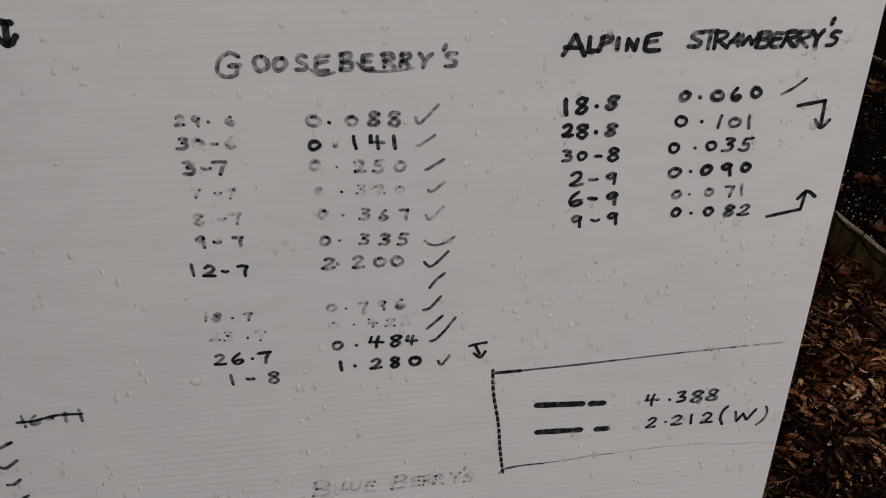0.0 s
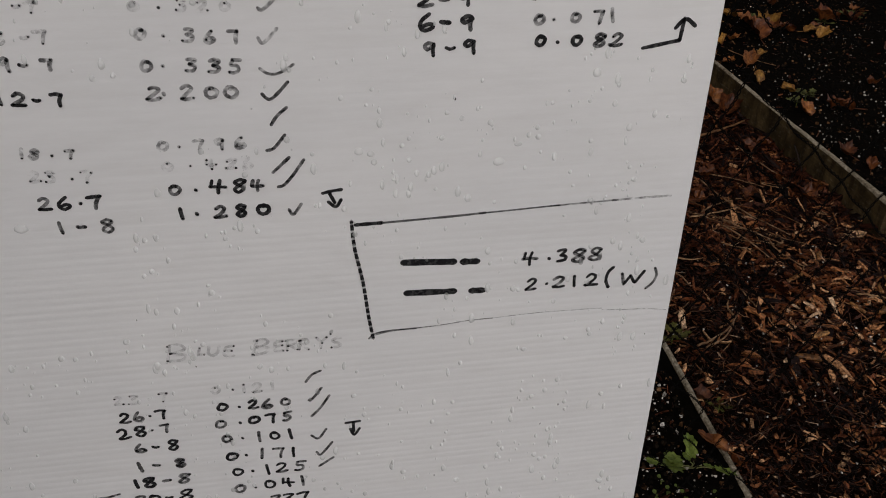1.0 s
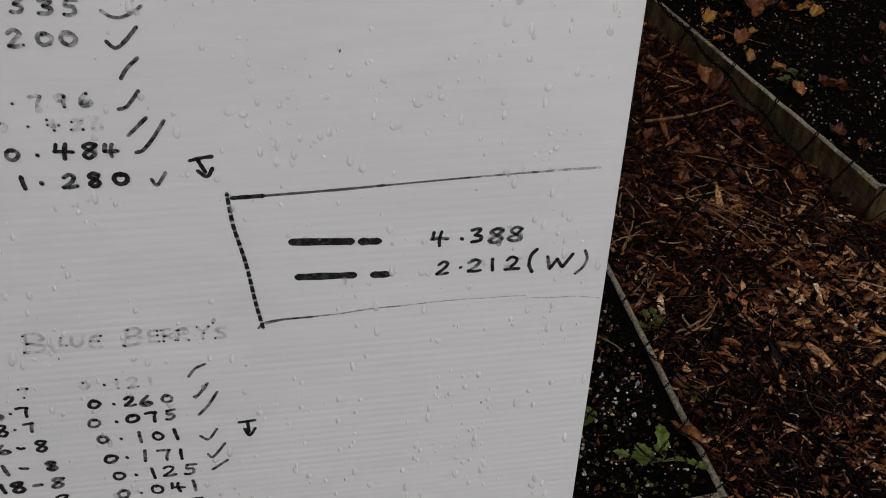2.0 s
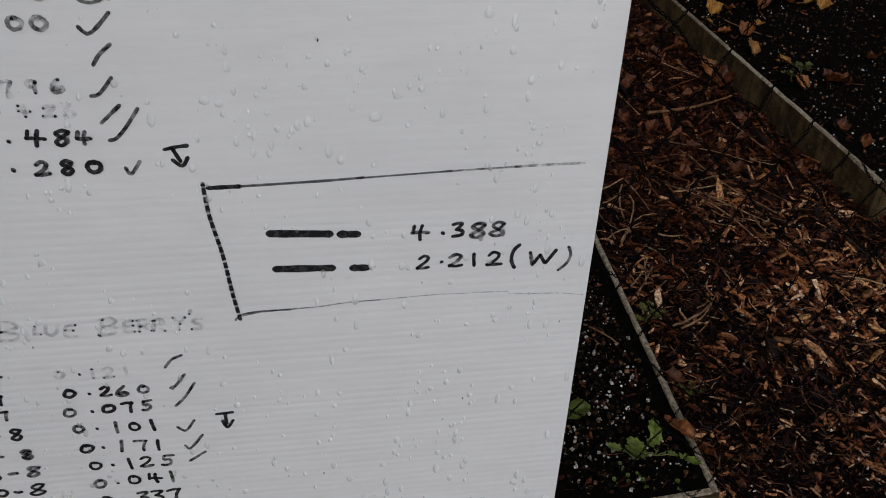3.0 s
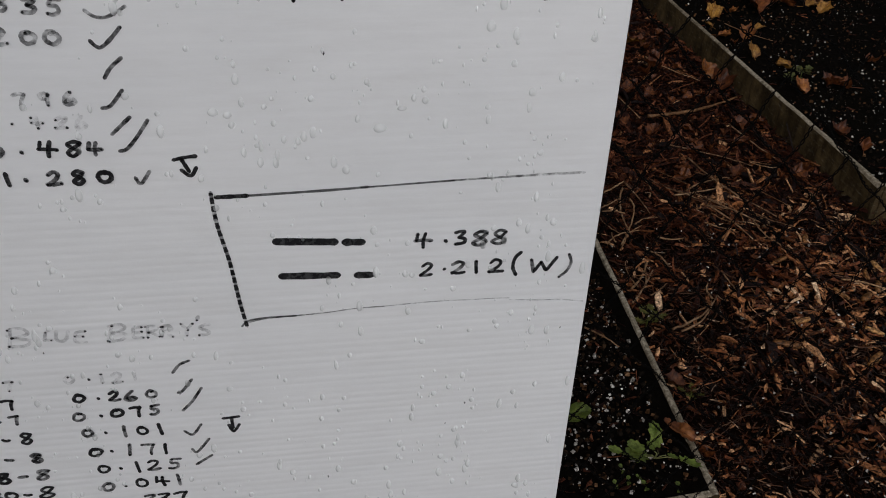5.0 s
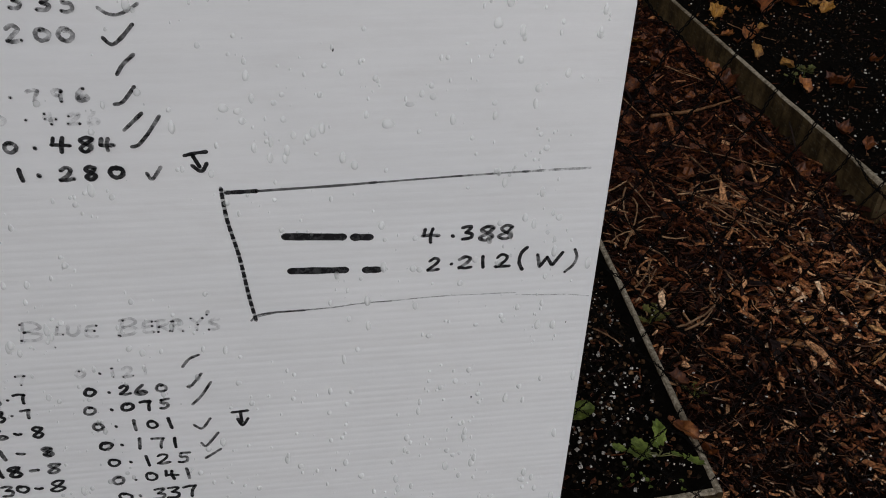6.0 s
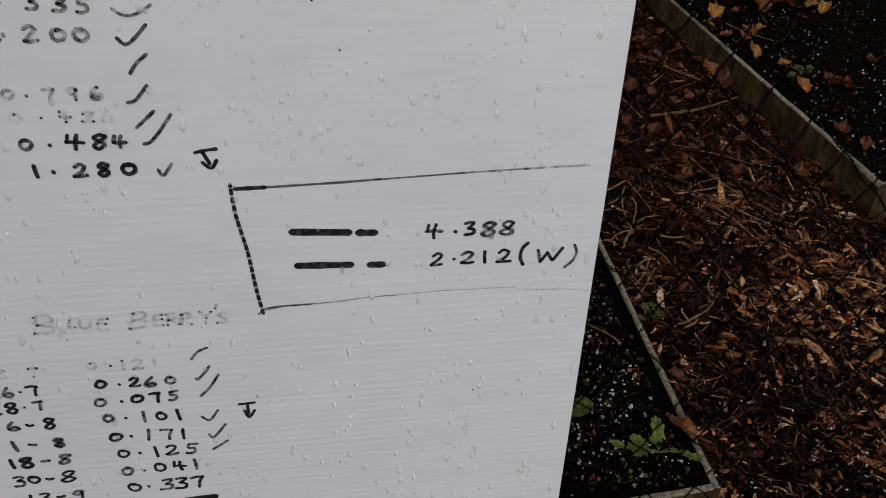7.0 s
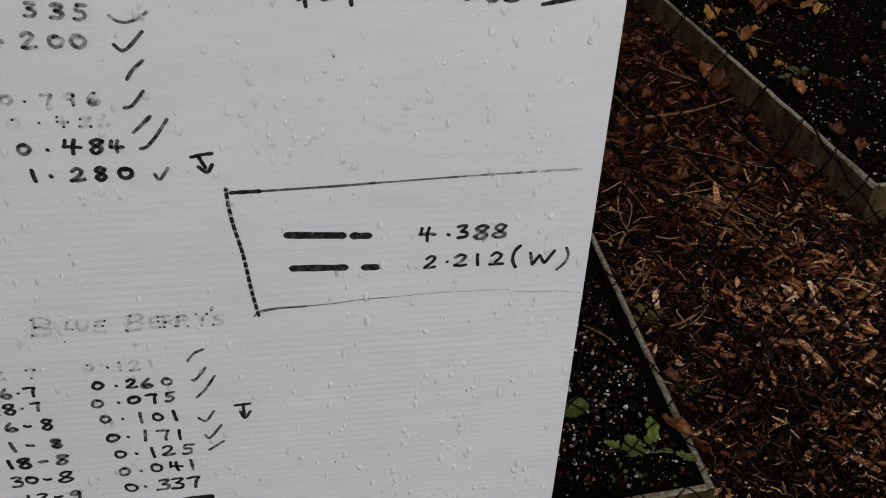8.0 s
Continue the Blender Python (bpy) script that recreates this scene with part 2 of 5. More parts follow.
# ---- unseen walls, added to block sky light ----
WALL, _n, _l, _b = material("dark_shade_wall", 0.8, 0.1)
_g = noise_tex(_n, _l, 8, 5, 0.6, (6.0, 1.0, 0.6))
_l.new(ramp(_n, _l, _g, [(0.3, (0.02, 0.018, 0.013)), (0.7, (0.05, 0.045, 0.033))]), _b.inputs["Base Color"])
WALL_FACES = [(0, 1, 3, 2), (4, 6, 7, 5), (0, 4, 5, 1), (2, 3, 7, 6), (1, 5, 7, 3), (0, 2, 6, 4)]


def shade_wall(name, x0, x1, y0, y1, top):
    verts = [(x, y, z) for x in (x0, x1) for y in (y0, y1) for z in (-0.02, top)]
    return tagged(new(name, mesh_of(name, verts, WALL_FACES, WALL)), "unseen plain dark wall added to block sky light", "wall", kind="structure")


# added out of view: shades the ground and cuts its sky sheen
shade_wall("shade_wall_north", -7.0, 9.0, 5.6, 5.7, 4.0)
# added out of view: dims the board's left side and the far plank
shade_wall("shade_wall_west", -1.35, -1.25, -2.6, 5.6, 2.3)

# ---- raised beds ----
BED_H = 0.125


def plank(length, height, seed, thick):
    """A board on edge along +x, its top edge worn and slightly uneven."""
    rng = random.Random(seed)
    n = max(4, int(length / 0.02))
    verts, faces = [], []
    for i in range(n + 1):
        x = length * i / n
        wob = 0.0016 * noise.noise((x * 9, seed * 3.7, 0)) + rng.uniform(-0.0006, 0.0006)
        t = thick / 2
        worn = 0.013 * max(0.0, 1 - x / 0.2) * (0.7 + 0.6 * noise.noise((x * 45, 2.2, seed))) if seed == 2 else 0.0
        for y, z in ((-t, -0.03), (t, -0.03), (t, height - 0.004 + wob - worn), (t - 0.003 - worn * 0.25, height + wob - worn * 0.15), (-t + 0.003, height + wob), (-t, height - 0.004 + wob)):
            verts.append((x, y + 0.0012 * noise.noise((x * 6, z * 20, seed)), z))
    for i in range(n):
        for k in range(6):
            k2 = (k + 1) % 6
            faces.append((i * 6 + k, (i + 1) * 6 + k, (i + 1) * 6 + k2, i * 6 + k2))
    faces.append((0, 1, 2, 3, 4, 5))
    faces.append(tuple(n * 6 + k for k in (5, 4, 3, 2, 1, 0)))
    me = mesh_of("plank", verts, faces, TIMBER)
    me.materials.append(EDGE)
    for p in me.polygons[: n * 6]:
        if p.index % 6 in (2, 3, 4):
            p.material_index = 1
    return me


def raised_bed(label, x, y, turn, width, length, thick, skew=0.0):
    """A timber frame; x, y: its corner, from which one side runs away from the net and one along it, skewed a little."""
    bed = new("raised_bed")
    bed.matrix_world = pose(x, y, 0, 0, 0, turn)
    tagged(bed, label, "raised bed", "raised beds")
    a = abs(width)
    s = 1 if width > 0 else -1
    rise = math.tan(radians(skew)) * s * a
    part("plank", plank(length, BED_H, 1 + s, thick), bed, "", pose(s * thick / 2, 0, 0, 0, 0, 90))
    part("plank", plank(length, BED_H, 4 + s, thick), bed, "", pose(s * (a - thick / 2), rise, 0, 0, 0, 90))
    end = plank(a - 2 * thick - 0.004, BED_H, 7 + s, thick)
    along = skew if s > 0 else 180 + skew
    for y0 in (thick / 2, length - thick / 2):
        part("plank", end, bed, "", pose(s * (thick + 0.002), y0, 0, 0, 0, along))
    return bed


FAR_BED, NEAR_BED = pose(1.734, 1.898, 0, 0, 0, 1.7), pose(0.8046, 0.8593, 0, 0, 0, -1.2)
NEAR_SKEW = 6.2
raised_bed("long raised bed of weathered grey boards with fallen leaves", 1.734, 1.898, 1.7, 1.3, 3.6, 0.018)
raised_bed("raised bed of weathered boards with weeds and perlite", 0.8046, 0.8593, -1.2, -1.25, 3.1, 0.0145, NEAR_SKEW)


def soil_height(x, y):
    return 0.104 + (0.0155 if x < 1.0 else 0.0) + (0.003 if x < 1.0 else 0.013) * noise.noise((x * 6, y * 6, 5)) + (0.005 if x < 1.0 else 0.008) * noise.noise((x * 21, y * 21, 9)) + 0.004 * noise.noise((x * 60, y * 60, 2))


def bed_soil(m, xs, ys, skew=0.0):
    me = grid_mesh("soil", xs, ys, lambda x, y: soil_height(*(m @ Vector((x, y, 0))).xy), SOIL)
    for v in me.vertices:
        v.co.y += math.tan(radians(skew)) * v.co.x
    ob = new("soil", me)
    ob.matrix_world = m
    return tagged(ob, "black crumbly compost filling the bed", "soil", kind="stuff")


bed_soil(FAR_BED, steps(0.020, 1.280, 0.012), steps(0.020, 3.58, 0.014))
bed_soil(NEAR_BED, steps(-1.234, -0.0145, 0.014), steps(0.016, 3.08, 0.014), NEAR_SKEW)

# ---- net ----
NET_Y = 0.3730
NODE = Vector((0.4807, 0, 1.1038))
FALL_RIGHT, FALL_LEFT = Vector((0.0322, 0, -0.0312)), Vector((-0.0175, 0, -0.0335))


def strand(a, b, cell, phase):
    """Two cords twisted round each other inside the open part of the net, one plain cord elsewhere."""
    d = (b - a).normalized()
    side = d.cross(Vector((0, 1, 0)))
    length = (b - a).length
    start = (NODE - a).dot(d)
    inside = [t for t in np.arange(0, length, 0.01) if 0.24 < (a + d * t).x < 0.86 and 0.55 < (a + d * t).z < 1.55]
    shapes = []
    if inside:
        lo, hi = float(inside[0]), float(inside[-1])
        for s in (0, math.pi):
            pts, t = [], lo
            while t <= hi:
                w = 2 * math.pi * t / 0.0105 + phase + s
                knot = 0.75 + 0.45 * abs(math.cos(math.pi * (t - start) / cell))
                p = a + d * t
                bow = 0.0011 * math.sin(2 * math.pi * (t - start) / cell) + 0.004 * noise.noise((p.x * 9, p.z * 9, 2.5))
                pts.append(p + side * bow + side * (0.00078 * knot * math.cos(w)) + Vector((0, 0.00078 * knot * math.sin(w), 0)))
                t += 0.0105 / 7
            if len(pts) > 1:
                shapes.append(tube(pts, 0.0005, 4))
        if lo > 0.02:
            shapes.append(tube([a, a + d * lo], 0.0012, 4))
        if hi < length - 0.02:
            shapes.append(tube([a + d * hi, b], 0.0012, 4))
    else:
        shapes.append(tube([a, b], 0.0012, 4))
    return mesh_of("strand", *join(shapes), TWINE)


def garden_net(left, right, top):
    net = new("garden_net")
    tagged(net, "black twisted diamond-mesh net hanging behind the board", "net")
    for way, along, step in ((1, FALL_RIGHT, FALL_LEFT), (-1, FALL_LEFT, FALL_RIGHT)):
        for k in range(-70, 71):
            p = NODE + step * k
            spans = [sorted(((left - p.x) / along.x, (right - p.x) / along.x)), sorted(((top - p.z) / along.z, -p.z / along.z))]
            t0, t1 = max(s[0] for s in spans), min(s[1] for s in spans)
            if (t1 - t0) * along.length < 0.03:
                continue
            rest = Vector((0, NET_Y + way * 0.0008, 0))
            part("strand", strand(p + along * t0 + rest, p + along * t1 + rest, along.length, k * 0.9), net)
    return net


garden_net(-0.66, 0.98, 1.78)

# ---- notice board ----
FRONT, THICK = 0.3650, 0.0055
LEFT, RIGHT, LOW, HIGH, FLUTE = -0.62, 0.3005, 0.52, 1.72, 0.0064


def board_mesh():
    rows = int((HIGH - LOW) / FLUTE * 8)
    xs = [LEFT, LEFT + 0.0006] + [LEFT + 0.0006 + (RIGHT - LEFT - 0.0012) * i / 30 for i in range(1, 30)] + [RIGHT - 0.0006, RIGHT]
    verts, faces = [], []
    w = len(xs)
    for j in range(rows + 1):
        z = LOW + (HIGH - LOW) * j / rows
        for i, x in enumerate(xs):
            amp = (0.000019 + 0.000031 * max(0.0, min(1.0, (1.16 - z) / 0.2))) * (1.0 + 0.4 * noise.noise((x * 5, 0, z * 7)) + 0.6 * noise.noise((x * 6, 3, z / FLUTE * 0.9)))
            wave = math.sin(2 * math.pi * z / FLUTE)
            y = FRONT - amp * (wave + 0.45 * wave * abs(wave) + 0.3 * math.cos(4 * math.pi * z / FLUTE))
            if i in (0, w - 1):
                y += 0.0005
            verts.append((x, y, z))
    for j in range(rows):
        for i in range(w - 1):
            faces.append((j * w + i, j * w + i + 1, (j + 1) * w + i + 1, (j + 1) * w + i))
    o = len(verts)
    back = FRONT + THICK
    for j in range(rows + 1):
        z = LOW + (HIGH - LOW) * j / rows
        verts.extend(((LEFT, back, z), (RIGHT, back, z)))
    for j in range(rows):
        a, b = o + 2 * j, o + 2 * j + 2
        faces.append((a + 1, a, b, b + 1))
        faces.append((j * w + w - 1, a + 1, b + 1, (j + 1) * w + w - 1))
        faces.append((a, j * w, (j + 1) * w, b))
    faces.append(tuple(range(w - 1, -1, -1)) + (o, o + 1))
    e = rows * w
    faces.append(tuple(range(e, e + w)) + (o + 2 * rows + 1, o + 2 * rows))
    return mesh_of("notice_board", verts, faces, WHITE, True)


board = new("notice_board", board_mesh())
for p in board.data.polygons[(len(board.data.polygons) - 2):]:
    p.use_smooth = False
board.data.set_sharp_from_angle(angle=radians(35))
tagged(board, "wet white fluted plastic board with handwritten harvest lists", "notice board")

FILM = FRONT - 0.0004
HAND = {}
HAND["0"] = (1.0, ((0.62, 0.93), (0.3, 0.97), (0.05, 0.62), (0.14, 0.2), (0.5, 0.0), (0.9, 0.22), (0.98, 0.62), (0.7, 0.92), (0.45, 0.9)))
HAND["1"] = (0.3, ((0.3, 1.0), (0.42, 0.55), (0.7, 0.0)))
HAND["2"] = (0.85, ((0.05, 0.8), (0.38, 1.0), (0.78, 0.86), (0.62, 0.5), (0.05, 0.06)), ((0.05, 0.06), (0.5, 0.03), (1.0, 0.1)))
HAND["3"] = (0.8, ((0.08, 0.96), (0.5, 1.0), (0.85, 0.9), (0.38, 0.58)), ((0.38, 0.58), (0.86, 0.42), (0.72, 0.08), (0.04, 0.06)))
HAND["4"] = (0.95, ((0.12, 1.0), (0.06, 0.5)), ((0.06, 0.5), (0.5, 0.47), (1.0, 0.46)), ((0.56, 0.95), (0.54, 0.5), (0.6, 0.0)))
HAND["5"] = (0.8, ((0.95, 1.0), (0.32, 0.94)), ((0.32, 0.94), (0.24, 0.56), (0.72, 0.52), (0.8, 0.18), (0.4, 0.0), (0.04, 0.08)))
HAND["6"] = (0.85, ((0.55, 1.0), (0.14, 0.56), (0.12, 0.16), (0.55, 0.0), (0.95, 0.2), (0.66, 0.44), (0.2, 0.24)))
HAND["7"] = (0.85, ((0.04, 0.9), (0.5, 0.95), (0.92, 0.93)), ((0.92, 0.93), (0.72, 0.5), (0.66, 0.0)))
HAND["8"] = (0.85, ((0.88, 0.92), (0.42, 1.0), (0.12, 0.78), (0.5, 0.54), (0.9, 0.28), (0.52, 0.0), (0.1, 0.2), (0.5, 0.54), (0.86, 0.84)))
HAND["9"] = (0.8, ((0.82, 0.88), (0.4, 1.0), (0.06, 0.76), (0.36, 0.54), (0.8, 0.8)), ((0.82, 0.88), (0.78, 0.45), (0.86, 0.0)))
HAND["."] = (0.1, ((0.35, 0.42), (0.7, 0.4)))
HAND["-"] = (0.5, ((0.0, 0.5), (0.45, 0.44), (1.0, 0.5)))
HAND["'"] = (0.2, ((0.7, 1.62), (0.4, 1.3)))
HAND["("] = (0.34, ((0.95, 1.0), (0.3, 0.72), (0.12, 0.34), (0.55, 0.0)))
HAND[")"] = (0.3, ((0.2, 1.0), (0.85, 0.66), (0.75, 0.3), (0.1, 0.0)))
HAND["A"] = (0.95, ((0.0, 0.0), (0.3, 0.5), (0.55, 1.0)), ((0.55, 1.0), (0.72, 0.5), (1.0, 0.0)), ((0.12, 0.34), (0.86, 0.38)))
HAND["B"] = (0.85, ((0.14, 1.0), (0.1, 0.5), (0.08, 0.0)), ((0.0, 0.94), (0.6, 1.04), (0.86, 0.76), (0.2, 0.52)), ((0.2, 0.52), (0.95, 0.4), (0.8, 0.06), (0.06, 0.02)))
HAND["E"] = (0.8, ((0.92, 0.98), (0.2, 0.92), (0.1, 0.5), (0.16, 0.08), (0.95, 0.06)), ((0.12, 0.52), (0.8, 0.56)))
HAND["G"] = (1.0, ((0.86, 0.9), (0.5, 1.0), (0.1, 0.66), (0.12, 0.2), (0.5, 0.0), (0.86, 0.12), (0.9, 0.46)), ((0.52, 0.46), (1.06, 0.5)))
HAND["I"] = (0.2, ((0.5, 1.0), (0.45, 0.0)))
HAND["L"] = (0.7, ((0.16, 1.0), (0.12, 0.05)), ((0.12, 0.05), (0.95, 0.1)))
HAND["N"] = (1.0, ((0.06, 0.0), (0.12, 1.0)), ((0.12, 1.0), (0.85, 0.05)), ((0.85, 0.05), (0.95, 1.0)))
HAND["O"] = (1.0, ((0.55, 1.0), (0.16, 0.84), (0.04, 0.42), (0.4, 0.0), (0.9, 0.2), (0.96, 0.66), (0.6, 0.98)))
HAND["P"] = (0.75, ((0.14, 1.0), (0.1, 0.0)), ((0.05, 0.92), (0.7, 1.0), (0.9, 0.7), (0.14, 0.46)))
HAND["R"] = (0.85, ((0.14, 1.0), (0.1, 0.0)), ((0.04, 0.94), (0.7, 1.0), (0.86, 0.72), (0.16, 0.48)), ((0.3, 0.48), (0.95, 0.0)))
HAND["S"] = (0.8, ((0.9, 0.92), (0.4, 1.0), (0.14, 0.74), (0.8, 0.4), (0.7, 0.06), (0.04, 0.06)))
HAND["T"] = (0.9, ((0.0, 0.94), (1.0, 1.0)), ((0.52, 0.96), (0.48, 0.0)))
HAND["U"] = (0.9, ((0.06, 1.0), (0.1, 0.3), (0.46, 0.0), (0.86, 0.24), (0.92, 1.0)))
HAND["W"] = (1.7, ((0.04, 0.95), (0.22, 0.04)), ((0.22, 0.04), (0.5, 0.72)), ((0.5, 0.72), (0.7, 0.08)), ((0.7, 0.08), (1.0, 1.0)))
HAND["Y"] = (0.85, ((0.04, 1.0), (0.5, 0.5)), ((0.95, 1.0), (0.5, 0.5), (0.42, 0.0)))
PEN = {"": 0.0026, "firm": 0.0031, "bold": 0.0034}
count = [0]


def write(kind, text, x, z, height, tilt, ink, places, weight="", sizes=()):
    """A line in a loose hand: x, z is the middle of its first character, places are millimetres along the line from there."""
    count[0] += 1
    rng = random.Random(count[0] * 7 + 1)
    ca, sa = math.cos(radians(tilt)), math.sin(radians(tilt))
    shapes, ends, layer = [], [], 0
    for k, ch in enumerate(text):
        aspect, *pulls = HAND[ch]
        h = height * (0.86 * sizes[k] if sizes else rng.uniform(0.74, 0.9)) * (0.76 if ch == "0" else 1.0)
        w, lean, sink = h * aspect * rng.uniform(0.95, 1.2), rng.uniform(-0.08, 0.24), rng.uniform(-0.05, 0.05) * height
        for pull in pulls:
            pts = []
            for px, pz in pull:
                u = (px - 0.5 + rng.uniform(-0.055, 0.055)) * w + lean * (pz - 0.5) * h
                v = (pz - 0.5 + rng.uniform(-0.05, 0.05)) * h + sink
                u += places[k] / 1000
                pts.append((x + u * ca - v * sa, z + u * sa + v * ca))
            layer += 1
            line = curve_through(pts)
            shapes.append(ribbon(line, PEN[weight] * rng.uniform(0.9, 1.1), count[0] * 9 + layer, 0.00001 * layer, climb=0.000008))
            ends += [line[0], line[-1]] if rng.random() < 0.6 else [line[-1]]
    fill = sum(len(f) for _, f in shapes)
    thin, at = {i for i in range(len(shapes)) if ink is INK and (count[0] * 5 + i) % 7 < 3}, []
    for i, (_, f) in enumerate(shapes):
        at += [i] * len(f)
    if ink is not INK or thin:
        for px, pz in ends:
            if rng.random() < 0.7:
                r = rng.uniform(0.0006, 0.0011)
                ring = [(px + r * rng.uniform(0.8, 1.2) * math.cos(k * 0.9), FILM - 0.0004, pz + r * rng.uniform(0.8, 1.2) * math.sin(k * 0.9)) for k in range(7)]
                shapes.append((ring, [tuple(range(7))]))
    me = mesh_of(kind, *join(shapes), ink)
    me.materials.append(INK)
    me.materials.append(DRY)
    for k, p in enumerate(me.polygons):
        p.material_index = 1 if k >= fill else 2 if at[k] in thin else 0
    return part(kind, me, board, ("heading reading " if kind == "written_heading" else "line of handwriting reading ") + text)


def curve_through(points, n=7):
    pts = [points[0]] + list(points) + [points[-1]]
    out = []
    for i in range(len(pts) - 3):
        p0, p1, p2, p3 = (np.array(p) for p in pts[i:i + 4])
        for k in range(n):
            t = k / n
            out.append(0.5 * (2 * p1 + (p2 - p0) * t + (2 * p0 - 5 * p1 + 4 * p2 - p3) * t * t + (3 * p1 - p0 - 3 * p2 + p3) * t ** 3))
    out.append(np.array(points[-1]))
    return out


def ribbon(points, width, seed, lift=0.0, round_ends=True, climb=0.0):
    """A flat pull of ink; climb lifts it a little along its way, so that it can cross itself."""
    verts, faces = [], []
    last = len(points) - 1
    if round_ends:
        d0, d1 = points[1] - points[0], points[-1] - points[-2]
        head = [(points[0] - d0 / np.linalg.norm(d0) * width * e, s) for e, s in ((0.48, 0.25), (0.3, 0.72))]
        tail = [(points[-1] + d1 / np.linalg.norm(d1) * width * e, s) for e, s in ((0.3, 0.72), (0.48, 0.25))]
        line = head + [(p, 1.0) for p in points] + tail
    else:
        line = [(p, 1.0) for p in points]
    for i, (p, s) in enumerate(line):
        a, b = line[max(0, i - 1)][0], line[min(len(line) - 1, i + 1)][0]
        d = (b - a) / (np.linalg.norm(b - a) + 1e-9)
        w = width / 2 * s * (1 + 0.22 * noise.noise((i * 0.5, seed * 5.3, 0)))
        verts.append((p[0] - d[1] * w, FILM - lift - climb * i, p[1] + d[0] * w))
        verts.append((p[0] + d[1] * w, FILM - lift - climb * i, p[1] - d[0] * w))
    for i in range(len(line) - 1):
        faces.append((2 * i, 2 * i + 1, 2 * i + 3, 2 * i + 2))
    return verts, faces


DASHED = "dashed"


def stroke(kind, points, width, ink):
    """One pull of the marker; a dashed one skips at every flute."""
    count[0] += 1
    line = curve_through(points)
    if ink == DASHED:
        stroke(kind, points, width * 0.9, WORN)
        long = curve_through(points, 60)
        shapes, run = [], []
        for p in long + [long[-1] + 1]:
            if (p[1] / FLUTE) % 1.0 < 0.8 and p[1] < 1.5:
                run.append(p)
            else:
                if len(run) > 2:
                    shapes.append(ribbon(run, width, count[0], 0.0002, False))
                run = []
        return [part("line_dash", mesh_of("line_dash", *s, INK), board) for s in shapes]
    return part(kind, mesh_of(kind, *ribbon(line, width, count[0]), DRY if kind == "tick_mark" and ink is INK else ink), board)


def speck(x, z):
    count[0] += 1
    rng = random.Random(count[0])
    r = rng.uniform(0.0004, 0.0007)
    verts = [(x + r * math.cos(k * 0.9) * rng.uniform(0.6, 1.3), FILM, z + r * rng.choice((1.2, 2.6)) * math.sin(k * 0.9) * rng.uniform(0.6, 1.3)) for k in range(7)]
    return part("dirt_speck", mesh_of("dirt_speck", verts, [tuple(range(7))], INK), board)


# gooseberry list
write("written_heading", "GOOSEBERRY'S", -0.1403, 1.3578, 0.0104, -0.9, WORN, (0.0, 20.1, 31.9, 45.8, 58.6, 73.8, 87.3, 100.8, 111.8, 124.5, 135.7, 141.5), "firm", (1.6, 0.95, 0.9, 1.1, 1.15, 1.15, 1, 1, 0.95, 1, 1, 1.05))
stroke("underline", ((-0.0895, 1.3524), (-0.0834, 1.3484), (-0.0744, 1.3500)), 0.0022, WORN)
stroke("underline", ((-0.0596, 1.3559), (-0.0542, 1.3507), (-0.0406, 1.3495), (-0.0236, 1.3510)), 0.0022, WORN)
write("written_date", "29.6", -0.1745, 1.3220, 0.0077, -3.4, FADED, (0.0, 10.1, 17.9, 31.4))
write("written_date", "30-6", -0.1744, 1.3057, 0.0090, -0.4, FADED, (0.0, 9.5, 19.8, 30.3))
write("written_date", "3-7", -0.1728, 1.2887, 0.0116, -0.3, WORN, (0.0, 11.0, 19.3))
write("written_date", "7-7", -0.1710, 1.2707, 0.0080, -5.1, PALE, (0.0, 14.7, 22.2))
write("written_date", "8-7", -0.1715, 1.2503, 0.0100, -1.4, FADED, (0.0, 15.5, 24.7))
write("written_date", "9-7", -0.1718, 1.2328, 0.0098, -0.7, WORN, (0.0, 11.1, 25.1))
write("written_date", "12-7", -0.1801, 1.2109, 0.0104, -4.9, INK, (0.0, 11.8, 22.1, 34.4))
write("written_date", "18.7", -0.1757, 1.1718, 0.0080, -3.7, FADED, (0.0, 7.5, 18.8, 29.5))
write("written_date", "23.7", -0.1715, 1.1539, 0.0092, -3.6, GHOST, (0.0, 9.8, 23.6, 32.6))
write("written_date", "26.7", -0.1699, 1.1330, 0.0109, -1.2, INK, (0.0, 13.0, 23.7, 32.2))
write("written_date", "1-8", -0.1632, 1.1139, 0.0113, -1.2, INK, (0.0, 13.6, 31.1))
write("written_weight", "0.088", -0.0896, 1.3174, 0.0109, -0.3, WORN, (0.0, 10.3, 24.9, 39.6, 53.4))
write("written_weight", "0.141", -0.0900, 1.3013, 0.0104, -1.1, INK, (0.0, 13.5, 26.9, 41.4, 53.5))
write("written_weight", "0.250", -0.0906, 1.2862, 0.0103, -4.0, FADED, (0.0, 14.6, 30.2, 43.1, 58.0))
write("written_weight", "0.320", -0.0886, 1.2673, 0.0086, -2.2, GHOST, (0.0, 15.0, 28.4, 41.5, 55.3))
write("written_weight", "0.367", -0.0875, 1.2489, 0.0094, -3.8, FADED, (0.0, 14.0, 29.3, 42.4, 57.0))
write("written_weight", "0.335", -0.0871, 1.2287, 0.0105, -3.2, WORN, (0.0, 10.4, 27.9, 42.5, 55.3))
write("written_weight", "2.200", -0.0850, 1.2100, 0.0110, -2.9, WORN, (0.0, 6.2, 20.7, 35.9, 48.7))
